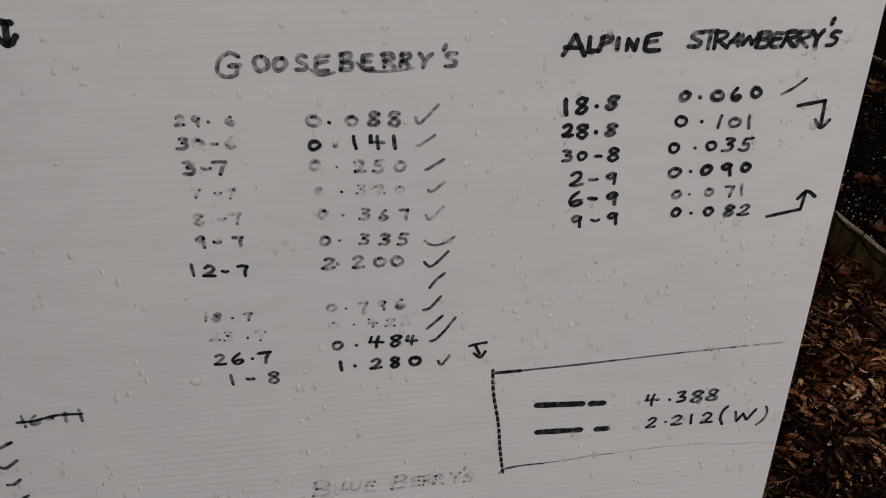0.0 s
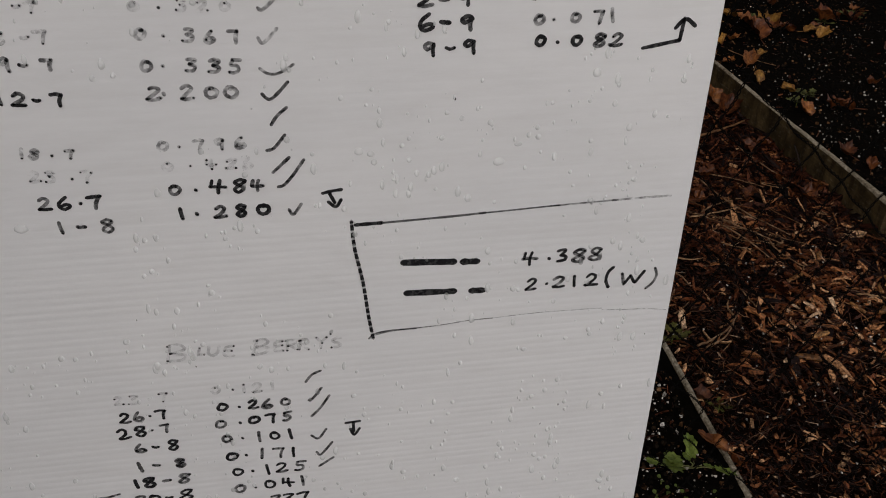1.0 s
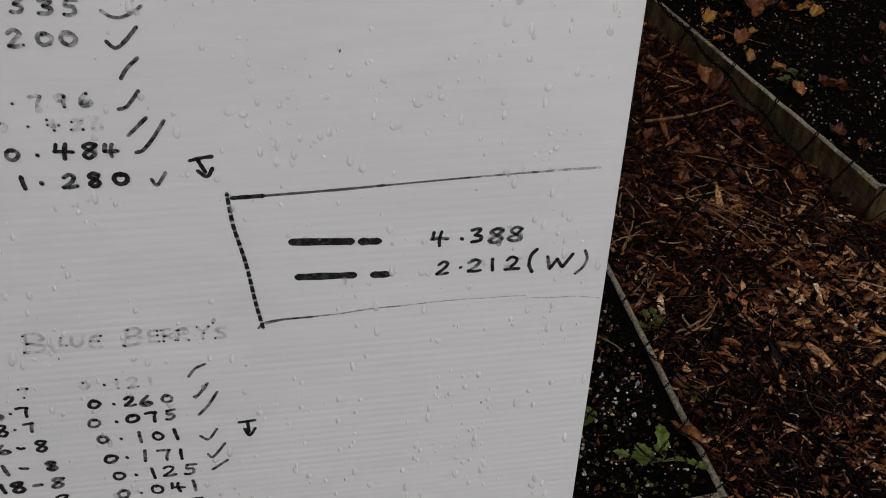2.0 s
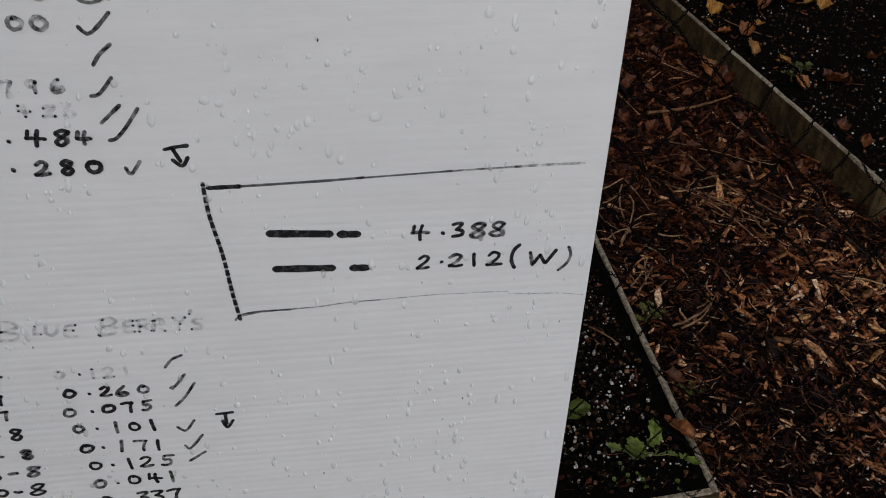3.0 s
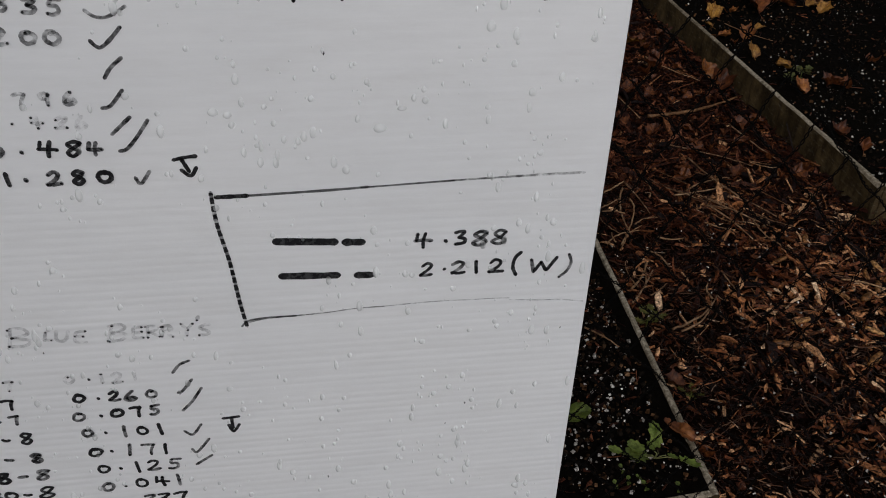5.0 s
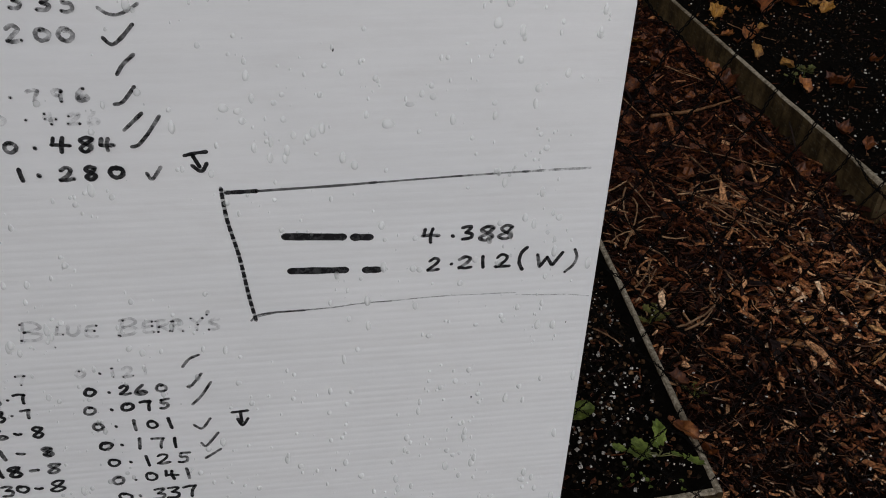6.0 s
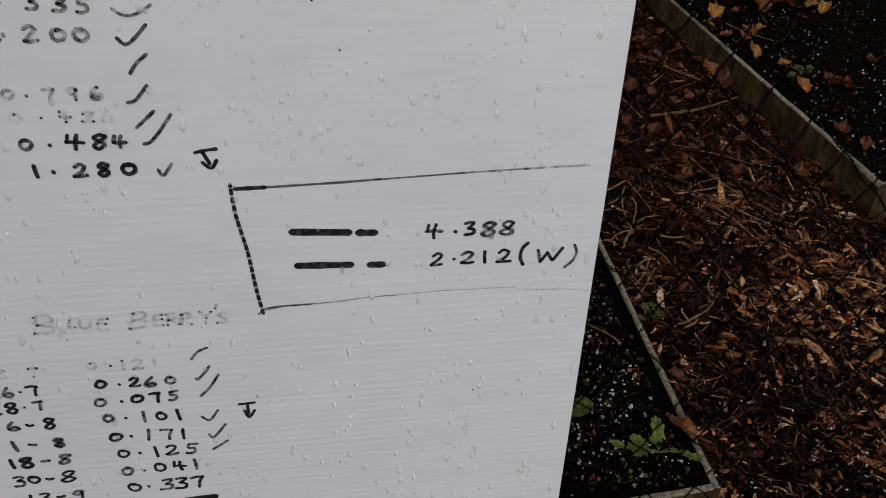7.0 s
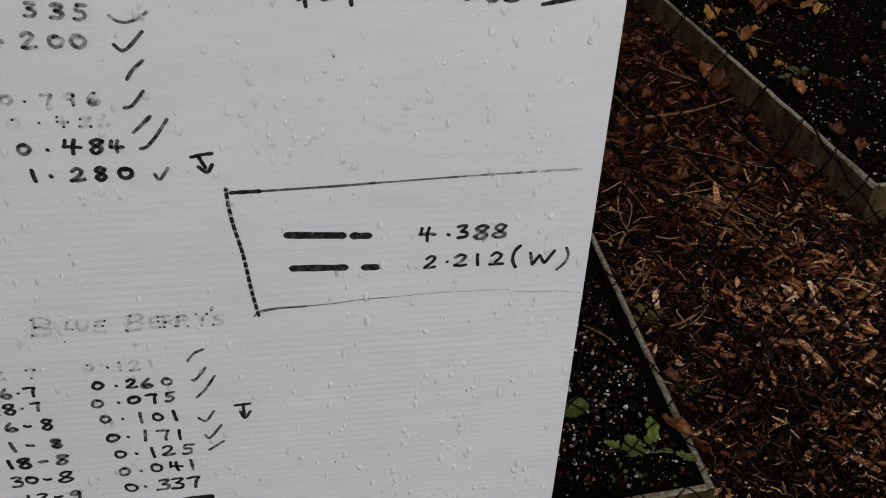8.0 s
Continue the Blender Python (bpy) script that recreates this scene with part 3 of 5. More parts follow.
write("written_weight", "0.796", -0.0855, 1.1713, 0.0095, -0.9, FADED, (0.0, 10.7, 23.3, 37.4, 51.2))
write("written_weight", "0.426", -0.0847, 1.1565, 0.0091, -1.8, GHOST, (0.0, 15.3, 28.9, 42.8, 54.0))
write("written_weight", "0.484", -0.0824, 1.1383, 0.0113, -1.1, INK, (0.0, 14.0, 29.1, 44.1, 56.1))
write("written_weight", "1.280", -0.0808, 1.1187, 0.0109, -1.0, INK, (0.0, 10.7, 27.2, 41.6, 57.0), "firm")
stroke("tick_mark", ((-0.0222, 1.3170), (-0.0191, 1.3130), (-0.0067, 1.3255)), 0.0023, WORN)
stroke("tick_mark", ((-0.0214, 1.2967), (-0.0180, 1.2976), (-0.0091, 1.3040)), 0.0023, WORN)
stroke("tick_mark", ((-0.0154, 1.2787), (-0.0117, 1.2804), (-0.0026, 1.2857)), 0.0023, WORN)
stroke("tick_mark", ((-0.0134, 1.2631), (-0.0107, 1.2619), (-0.0023, 1.2687)), 0.0023, WORN)
stroke("tick_mark", ((-0.0151, 1.2437), (-0.0131, 1.2401), (-0.0092, 1.2426), (-0.0053, 1.2467), (-0.0029, 1.2494)), 0.0023, FADED)
stroke("tick_mark", ((-0.0161, 1.2232), (-0.0111, 1.2194), (-0.0041, 1.2194), (0.0059, 1.2250)), 0.0020, WORN)
stroke("tick_mark", ((-0.0163, 1.2054), (-0.0138, 1.2023), (-0.0108, 1.2016), (-0.0054, 1.2060), (0.0011, 1.2130)), 0.0024, INK)
stroke("tick_mark", ((-0.0123, 1.1830), (-0.0081, 1.1890), (-0.0012, 1.1949)), 0.0024, INK)
stroke("tick_mark", ((-0.0170, 1.1639), (-0.0119, 1.1655), (-0.0040, 1.1748)), 0.0024, INK)
stroke("tick_mark", ((-0.0144, 1.1467), (-0.0025, 1.1575)), 0.0024, INK)
stroke("tick_mark", ((-0.0117, 1.1351), (-0.0074, 1.1364), (-0.0004, 1.1442), (0.0075, 1.1552)), 0.0024, INK)
stroke("tick_mark", ((-0.0057, 1.1160), (-0.0030, 1.1117), (0.0033, 1.1200)), 0.0024, INK)
stroke("arrow_mark", ((0.0189, 1.1275), (0.0255, 1.1289), (0.0324, 1.1296)), 0.0026, INK)
stroke("arrow_mark", ((0.0236, 1.1276), (0.0253, 1.1236), (0.0272, 1.1191)), 0.0026, INK)
stroke("arrow_mark", ((0.0227, 1.1201), (0.0279, 1.1158), (0.0318, 1.1213)), 0.0026, INK)
# alpine strawberry list
write("written_heading", "ALPINE", 0.0833, 1.3626, 0.0117, -0.9, INK, (0.0, 12.9, 21.6, 29.9, 39.6, 53.9), "bold", (1.3, 0.95, 1, 0.75, 0.75, 1.2))
write("written_heading", "STRAWBERRY'S", 0.1675, 1.3630, 0.0119, -1.3, INK, (0.0, 9.2, 18.2, 27.9, 38.3, 48.9, 58.3, 68.0, 77.7, 87.4, 97.0, 99.7), "firm", (1, 1.2, 1.1, 0.8, 0.7, 1, 1, 1.05, 1.05, 1, 1.2, 1))
write("written_date", "18.8", 0.0811, 1.3201, 0.0125, 1.6, INK, (0.0, 11.0, 21.6, 32.7), "firm")
write("written_date", "28.8", 0.0840, 1.3023, 0.0107, -1.6, INK, (0.0, 10.1, 20.1, 31.0), "firm")
write("written_date", "30-8", 0.0849, 1.2836, 0.0105, -1.9, INK, (0.0, 10.5, 22.6, 33.7))
write("written_date", "2-9", 0.0936, 1.2655, 0.0113, -2.3, INK, (0.0, 12.3, 25.3))
write("written_date", "6-9", 0.0943, 1.2498, 0.0116, -3.1, INK, (0.0, 12.0, 26.8), "firm")
write("written_date", "9-9", 0.0960, 1.2317, 0.0114, -1.3, INK, (0.0, 14.2, 27.5))
write("written_weight", "0.060", 0.1656, 1.3235, 0.0105, 0.7, INK, (0.0, 11.4, 23.9, 37.8, 52.3), "firm")
write("written_weight", "0.101", 0.1653, 1.3059, 0.0112, -3.7, INK, (0.0, 15.7, 29.4, 40.3, 51.6))
write("written_weight", "0.035", 0.1631, 1.2856, 0.0104, -0.5, INK, (0.0, 16.0, 27.8, 41.5, 54.2))
write("written_weight", "0.090", 0.1665, 1.2665, 0.0105, 0.3, INK, (0.0, 11.9, 24.1, 39.8, 54.2), "firm")
write("written_weight", "0.071", 0.1702, 1.2487, 0.0098, 0.4, WORN, (0.0, 10.0, 25.1, 40.8, 50.7))
write("written_weight", "0.082", 0.1719, 1.2336, 0.0106, -2.2, INK, (0.0, 12.3, 25.4, 42.1, 54.1))
stroke("tick_mark", ((0.2374, 1.3222), (0.2458, 1.3267), (0.2537, 1.3330)), 0.0022, INK)
stroke("arrow_mark", ((0.2516, 1.3131), (0.2718, 1.3161)), 0.0028, INK)
stroke("arrow_mark", ((0.2718, 1.3161), (0.2727, 1.2973)), 0.0028, INK)
stroke("arrow_mark", ((0.2672, 1.3018), (0.2731, 1.2954), (0.2786, 1.3013)), 0.0028, INK)
stroke("arrow_mark", ((0.2456, 1.2253), (0.2717, 1.2298)), 0.0028, INK)
stroke("arrow_mark", ((0.2717, 1.2298), (0.2729, 1.2450)), 0.0028, INK)
stroke("arrow_mark", ((0.2674, 1.2387), (0.2738, 1.2448), (0.2814, 1.2397)), 0.0028, INK)
# older list, only its last marks in reach
write("written_date", "16-11", -0.3179, 1.0912, 0.0116, 1.7, WORN, (0.0, 8.1, 18.6, 30.0, 41.0))
stroke("arrow_mark", ((-0.2719, 1.3887), (-0.2632, 1.3877)), 0.0042, INK)
stroke("arrow_mark", ((-0.2664, 1.3878), (-0.2675, 1.3743)), 0.0042, INK)
stroke("arrow_mark", ((-0.2722, 1.3792), (-0.2672, 1.3743), (-0.2618, 1.3796)), 0.0042, INK)
stroke("crossing_out", ((-0.3228, 1.0907), (-0.3107, 1.0910), (-0.2939, 1.0944), (-0.2758, 1.0939)), 0.0024, INK)
stroke("tick_mark", ((-0.3434, 1.0662), (-0.3308, 1.0725)), 0.0030, INK)
stroke("tick_mark", ((-0.3447, 1.0494), (-0.3393, 1.0481), (-0.3305, 1.0545)), 0.0030, INK)
stroke("tick_mark", ((-0.3422, 1.0311), (-0.3376, 1.0310), (-0.3322, 1.0351)), 0.0030, INK)
stroke("tick_mark", ((-0.3357, 1.0147), (-0.3298, 1.0181)), 0.0030, INK)
# blueberry list
write("written_heading", "BLUE", -0.1022, 0.9948, 0.0106, -3.1, PALE, (0.0, 18.9, 28.0, 39.7), "", (1.75, 0.8, 1, 1.05))
write("written_heading", "BERRY'S", -0.0377, 0.9933, 0.0113, -1.6, PALE, (0.0, 13.9, 24.0, 33.6, 47.8, 53.3, 59.4), "", (1.45, 1, 1, 1, 1.1, 1, 1))
write("written_date", "23.7", -0.1533, 0.9518, 0.0107, -0.3, GHOST, (0.0, 11.4, 23.3, 33.7))
write("written_date", "26.7", -0.1517, 0.9334, 0.0116, 0.4, INK, (0.0, 10.4, 19.5, 28.2))
write("written_date", "28.7", -0.1558, 0.9158, 0.0114, 4.2, INK, (0.0, 13.5, 22.8, 33.0))
write("written_date", "6-8", -0.1453, 0.8982, 0.0117, 0.1, INK, (0.0, 12.0, 26.6))
write("written_date", "1-8", -0.1490, 0.8770, 0.0115, 0.5, INK, (0.0, 13.3, 32.9), "firm")
write("written_date", "18-8", -0.1554, 0.8575, 0.0118, 1.2, INK, (0.0, 10.7, 25.2, 39.7), "firm")
write("written_date", "13-9", -0.1500, 0.8150, 0.0130, 0.5, INK, (0.0, 11.0, 23.0, 37.0))
write("written_date", "30-8", -0.1548, 0.8371, 0.0132, 1.5, INK, (0.0, 11.4, 23.6, 38.4))
write("written_weight", "0.121", -0.0776, 0.9529, 0.0106, -0.2, PALE, (0.0, 13.6, 22.4, 33.1, 45.4))
write("written_weight", "0.260", -0.0743, 0.9344, 0.0112, -0.7, INK, (0.0, 13.4, 24.9, 36.3, 51.0))
write("written_weight", "0.075", -0.0777, 0.9160, 0.0121, 2.5, INK, (0.0, 15.4, 27.1, 41.0, 54.3))
write("written_weight", "0.101", -0.0750, 0.8989, 0.0125, -1.5, INK, (0.0, 13.0, 26.8, 39.7, 52.7))
write("written_weight", "0.171", -0.0730, 0.8787, 0.0129, -2.6, INK, (0.0, 11.9, 25.3, 39.1, 51.8))
write("written_weight", "0.125", -0.0703, 0.8589, 0.0136, -1.1, INK, (0.0, 12.8, 25.4, 37.6, 53.2))
write("written_weight", "0.041", -0.0703, 0.8386, 0.0137, 1.8, INK, (0.0, 12.8, 25.7, 41.2, 54.2))
write("written_weight", "0.337", -0.0685, 0.8184, 0.0141, 1.3, INK, (0.0, 11.9, 26.8, 38.3, 51.0))
stroke("tick_mark", ((-0.0055, 0.9531), (-0.0000, 0.9602), (0.0072, 0.9635)), 0.0023, INK)
stroke("tick_mark", ((-0.0043, 0.9331), (-0.0009, 0.9347), (0.0068, 0.9451)), 0.0023, INK)
stroke("tick_mark", ((-0.0032, 0.9148), (0.0044, 0.9232), (0.0128, 0.9361)), 0.0023, INK)
stroke("tick_mark", ((-0.0048, 0.8930), (0.0009, 0.8888), (0.0080, 0.8988)), 0.0023, INK)
stroke("tick_mark", ((-0.0016, 0.8728), (0.0019, 0.8694), (0.0122, 0.8828)), 0.0023, INK)
stroke("tick_mark", ((-0.0004, 0.8556), (0.0123, 0.8644)), 0.0023, INK)
stroke("tick_mark", ((-0.1879, 0.8367), (-0.1894, 0.8442), (-0.1810, 0.8454), (-0.1709, 0.8477)), 0.0023, INK)
stroke("arrow_mark", ((0.0250, 0.9032), (0.0368, 0.9040)), 0.0026, INK)
stroke("arrow_mark", ((0.0312, 0.9032), (0.0314, 0.8925)), 0.0026, INK)
stroke("arrow_mark", ((0.0285, 0.8960), (0.0316, 0.8888), (0.0363, 0.8955)), 0.0026, INK)
stroke("written_bar", ((-0.0446, 0.7983), (-0.0353, 0.7984)), 0.0040, INK)
stroke("written_bar", ((-0.0288, 0.7976), (-0.0052, 0.7988)), 0.0060, INK)
# framed note
write("written_weight", "4.388", 0.1763, 1.0572, 0.0145, 0.1, INK, (0.0, 15.5, 26.2, 39.8, 53.5))
write("written_weight", "2.212", 0.1794, 1.0328, 0.0126, -1.0, INK, (0.0, 12.5, 22.6, 35.3, 49.7))
write("written_letter", "(", 0.2435, 1.0335, 0.0225, 0.0, INK, (0.0,))
write("written_letter", "W", 0.2627, 1.0302, 0.0129, 0.0, INK, (0.0,))
write("written_letter", ")", 0.2814, 1.0300, 0.0269, 0.0, INK, (0.0,))
stroke("box_line", ((0.0478, 0.9921), (0.0514, 0.9960), (0.0572, 0.9976), (0.0675, 0.9984), (0.0861, 0.9985)), 0.0016, LINE)
stroke("box_line", ((0.0530, 0.9953), (0.0654, 0.9975), (0.0819, 0.9983)), 0.0009, WORN)
stroke("box_line", ((0.0852, 0.9986), (0.1068, 0.9995), (0.1278, 1.0016), (0.1488, 1.0020)), 0.0010, WORN)
stroke("box_line", ((0.1488, 1.0020), (0.1700, 1.0030), (0.1914, 1.0035), (0.2129, 1.0030), (0.2281, 1.0029), (0.2413, 1.0024)), 0.0009, FADED)
stroke("box_line", ((0.2414, 1.0008), (0.2614, 0.9988), (0.2793, 0.9979), (0.2976, 0.9949)), 0.0009, FADED)
stroke("box_line", ((0.0384, 1.1028), (0.0398, 1.0791), (0.0449, 1.0477), (0.0481, 1.0149), (0.0512, 0.9919)), 0.0027, DASHED)
stroke("box_line", ((0.0415, 1.0992), (0.0500, 1.0993), (0.0610, 1.0994)), 0.0031, INK)
stroke("box_line", ((0.0580, 1.0993), (0.1130, 1.1007), (0.1390, 1.1019)), 0.0019, LINE)
stroke("box_line", ((0.1346, 1.1016), (0.1564, 1.1024), (0.1750, 1.1031), (0.1960, 1.1039)), 0.0014, LINE)
stroke("box_line", ((0.1900, 1.1037), (0.2180, 1.1045), (0.2430, 1.1051)), 0.0015, WORN)
stroke("box_line", ((0.2380, 1.1050), (0.2600, 1.1054), (0.2850, 1.1056)), 0.0019, FADED)
stroke("written_bar", ((0.0767, 1.0626), (0.1157, 1.0599)), 0.0056, INK)
stroke("written_bar", ((0.1229, 1.0592), (0.1340, 1.0586)), 0.0056, INK)
stroke("written_bar", ((0.0787, 1.0337), (0.1163, 1.0320)), 0.0056, INK)
stroke("written_bar", ((0.1305, 1.0310), (0.1396, 1.0306)), 0.0056, INK)
# specks of dirt
speck(0.2825, 0.9709)
speck(-0.1263, 1.0290)
speck(0.1142, 1.1946)
speck(0.2124, 0.9001)
speck(-0.2725, 1.0223)
speck(-0.2228, 1.1851)
speck(0.1017, 0.8285)
speck(0.1972, 0.8785)
speck(-0.0893, 0.9794)


# ---- rain on the board ----
def drop_mesh(seed):
    """A clinging bead of water, one across, fuller towards its lower end."""
    rng = random.Random(seed)
    verts, faces = [], []
    rings, seg = 9, 16
    for j in range(rings):
        a = math.pi / 2 * (j / (rings - 1)) ** 1.6
        for k in range(seg):
            t = 2 * math.pi * k / seg
            r = 0.5 * math.cos(a * 0.999) * (1 + (0.08 + 0.1 * (seed % 2)) * noise.noise((math.cos(t) * 1.5, math.sin(t) * 1.5, seed * 4.1)))
            z = r * math.sin(t)
            x = r * math.cos(t) * (1 - 0.35 * (z + 0.2))
            bulge = 0.30 * math.sin(a) ** 0.8 * (1 - 1.7 * z)
            verts.append((x, -bulge, z))
    for j in range(rings - 1):
        for k in range(seg):
            k2 = (k + 1) % seg
            faces.append((j * seg + k, j * seg + k2, (j + 1) * seg + k2, (j + 1) * seg + k))
    faces.append(tuple((rings - 1) * seg + k for k in range(seg)))
    return mesh_of("water_drop", verts, faces, WATER, True)


DROPS = [drop_mesh(s) for s in range(5)]


def drop(x, z, size, stretch):
    count[0] += 1
    ob = new("water_drop", DROPS[count[0] % 5])
    ob.matrix_basis = Matrix.LocRotScale((x, FRONT + 0.0002, z), Euler((0, 0.1 * math.sin(count[0]), 0)), (size, min(size, 0.006), size * stretch))
    ob.visible_shadow = False
    return tagged(ob, "clear raindrop clinging to the white board", "water drop", "raindrops on the board")


drop(0.1470, 1.1444, 0.0087, 0.8)
drop(0.1842, 1.1879, 0.0032, 1.0)
drop(0.1802, 1.1880, 0.0024, 2.0)
drop(0.2618, 1.1753, 0.0040, 1.7)
drop(0.2437, 1.1656, 0.0051, 1.2)
drop(0.2424, 1.1549, 0.0033, 2.6)
drop(0.1610, 1.1576, 0.0065, 0.5)
drop(0.1583, 1.1612, 0.0021, 2.4)
drop(0.1685, 1.1643, 0.0036, 1.5)
drop(0.2156, 1.1564, 0.0037, 1.1)
drop(0.2164, 1.1475, 0.0037, 2.0)
drop(0.1888, 1.1458, 0.0040, 2.0)
drop(0.2530, 1.1221, 0.0046, 1.0)
drop(0.1250, 1.1155, 0.0052, 1.3)
drop(0.1054, 1.1430, 0.0046, 1.8)
drop(0.1333, 1.1513, 0.0032, 2.0)
drop(0.1455, 1.1107, 0.0030, 1.4)
drop(0.1009, 1.1249, 0.0029, 1.0)
drop(0.2800, 1.2028, 0.0029, 2.4)
drop(0.2545, 1.2023, 0.0021, 2.4)
drop(0.2145, 1.2091, 0.0062, 1.2)
drop(0.2054, 1.1200, 0.0027, 1.0)
drop(0.2011, 1.0941, 0.0031, 0.7)
drop(0.2261, 1.0973, 0.0039, 2.2)
drop(0.1670, 1.1380, 0.0029, 1.4)
drop(0.1329, 1.2075, 0.0027, 1.6)
drop(0.0726, 1.1352, 0.0032, 2.8)
drop(0.0716, 1.1235, 0.0043, 1.9)
drop(0.2674, 1.0670, 0.0053, 1.1)
drop(0.2934, 1.0260, 0.0047, 2.4)
drop(0.1314, 0.9804, 0.0042, 2.4)
drop(0.1124, 0.9493, 0.0034, 3.0)
drop(0.1229, 0.9579, 0.0034, 1.5)
drop(0.1768, 0.9666, 0.0052, 0.8)
drop(0.2604, 0.9708, 0.0049, 2.0)
drop(0.2721, 0.9697, 0.0045, 2.0)
drop(0.2948, 0.9150, 0.0042, 2.6)
drop(0.1172, 0.9149, 0.0035, 1.2)
drop(0.0742, 0.9375, 0.0030, 1.3)
drop(0.0992, 0.8948, 0.0036, 1.5)
drop(0.2404, 0.8961, 0.0042, 2.6)
drop(0.2550, 0.8921, 0.0033, 2.0)
drop(0.2508, 0.9075, 0.0042, 1.2)
drop(0.2855, 0.8508, 0.0045, 2.4)
drop(0.1935, 0.8220, 0.0054, 2.0)
drop(0.0731, 0.8369, 0.0047, 1.2)
drop(0.1493, 0.8323, 0.0043, 1.3)
drop(0.2609, 0.7969, 0.0061, 1.0)
drop(0.1224, 0.8190, 0.0058, 1.0)
drop(0.1327, 0.7978, 0.0034, 2.2)
drop(0.2351, 0.7781, 0.0051, 0.8)
drop(0.2907, 0.7707, 0.0053, 2.0)
drop(0.1944, 0.8645, 0.0028, 2.0)
drop(0.1534, 0.8865, 0.0023, 1.6)
drop(0.2680, 0.9144, 0.0037, 1.6)
drop(0.2123, 0.9742, 0.0039, 0.8)
drop(0.1660, 0.9962, 0.0042, 1.7)
drop(0.0185, 1.0184, 0.0039, 1.2)
drop(-0.1165, 1.0392, 0.0033, 3.0)
drop(0.0266, 0.9664, 0.0037, 2.4)
drop(0.0328, 0.9331, 0.0047, 1.0)
drop(-0.1185, 0.9840, 0.0053, 1.6)
drop(0.0544, 1.1567, 0.0055, 0.9)
drop(0.0460, 1.1590, 0.0069, 0.8)
drop(0.0337, 1.1138, 0.0043, 1.4)
drop(-0.0530, 1.0954, 0.0042, 1.0)
drop(-0.2287, 1.3499, 0.0054, 1.0)
drop(0.0203, 1.3041, 0.0031, 2.0)
drop(0.2653, 1.3218, 0.0042, 2.4)
drop(0.2669, 1.2993, 0.0069, 1.6)
drop(0.2596, 1.3030, 0.0034, 2.0)
drop(-0.2486, 1.1055, 0.0049, 1.6)
drop(-0.1892, 1.1150, 0.0100, 0.7)
drop(-0.1373, 1.0098, 0.0055, 1.0)
drop(-0.1113, 1.0356, 0.0036, 2.0)
drop(-0.0660, 1.3895, 0.0042, 1.2)
drop(-0.0129, 1.3892, 0.0036, 1.4)
drop(0.0909, 1.3808, 0.0060, 0.8)
drop(0.0180, 1.3872, 0.0051, 0.8)
drop(-0.1046, 1.3816, 0.0048, 1.0)
drop(-0.1505, 1.3393, 0.0028, 2.0)
drop(0.0024, 1.3330, 0.0034, 2.6)
drop(0.2666, 1.3641, 0.0033, 2.0)
drop(-0.2900, 1.1918, 0.0038, 1.2)
drop(0.1619, 1.3442, 0.0032, 3.0)
drop(0.0277, 1.3717, 0.0029, 1.3)
drop(0.1978, 1.3246, 0.0033, 1.0)
drop(-0.0426, 1.3348, 0.0033, 1.0)
drop(-0.2407, 1.2152, 0.0030, 1.4)
drop(-0.2301, 1.1374, 0.0032, 1.4)
drop(-0.2548, 1.2965, 0.0035, 1.2)


rng = random.Random(31)
shapes = []
for i in range(3500):
    cx, cz = rng.uniform(-0.42, 0.285), rng.uniform(0.74, 1.45)
    if noise.noise((cx * 9, cz * 9, 3)) < -0.08 or noise.noise((cx * 30, cz * 30, 8)) < -0.15:
        continue
    if cz > 1.12 and cx < 0.05 and rng.random() < 0.5:
        continue
    s = 0.0008 + 0.0042 * rng.random() ** 2.2
    st = rng.choice((1.0, 1.1, 1.5, 2.0))
    me = DROPS[i % 5]
    shapes.append(([(cx + v.co.x * s, FRONT - 0.00003 + v.co.y * s * 1.1, cz + v.co.z * s * st) for v in me.vertices], [tuple(p.vertices) for p in me.polygons]))
spray = new("rain_spray", mesh_of("rain_spray", *join(shapes), WATER, True))
spray.visible_shadow = False
tagged(spray, "fine beads of rain spread over the white board", "water drops", kind="stuff")

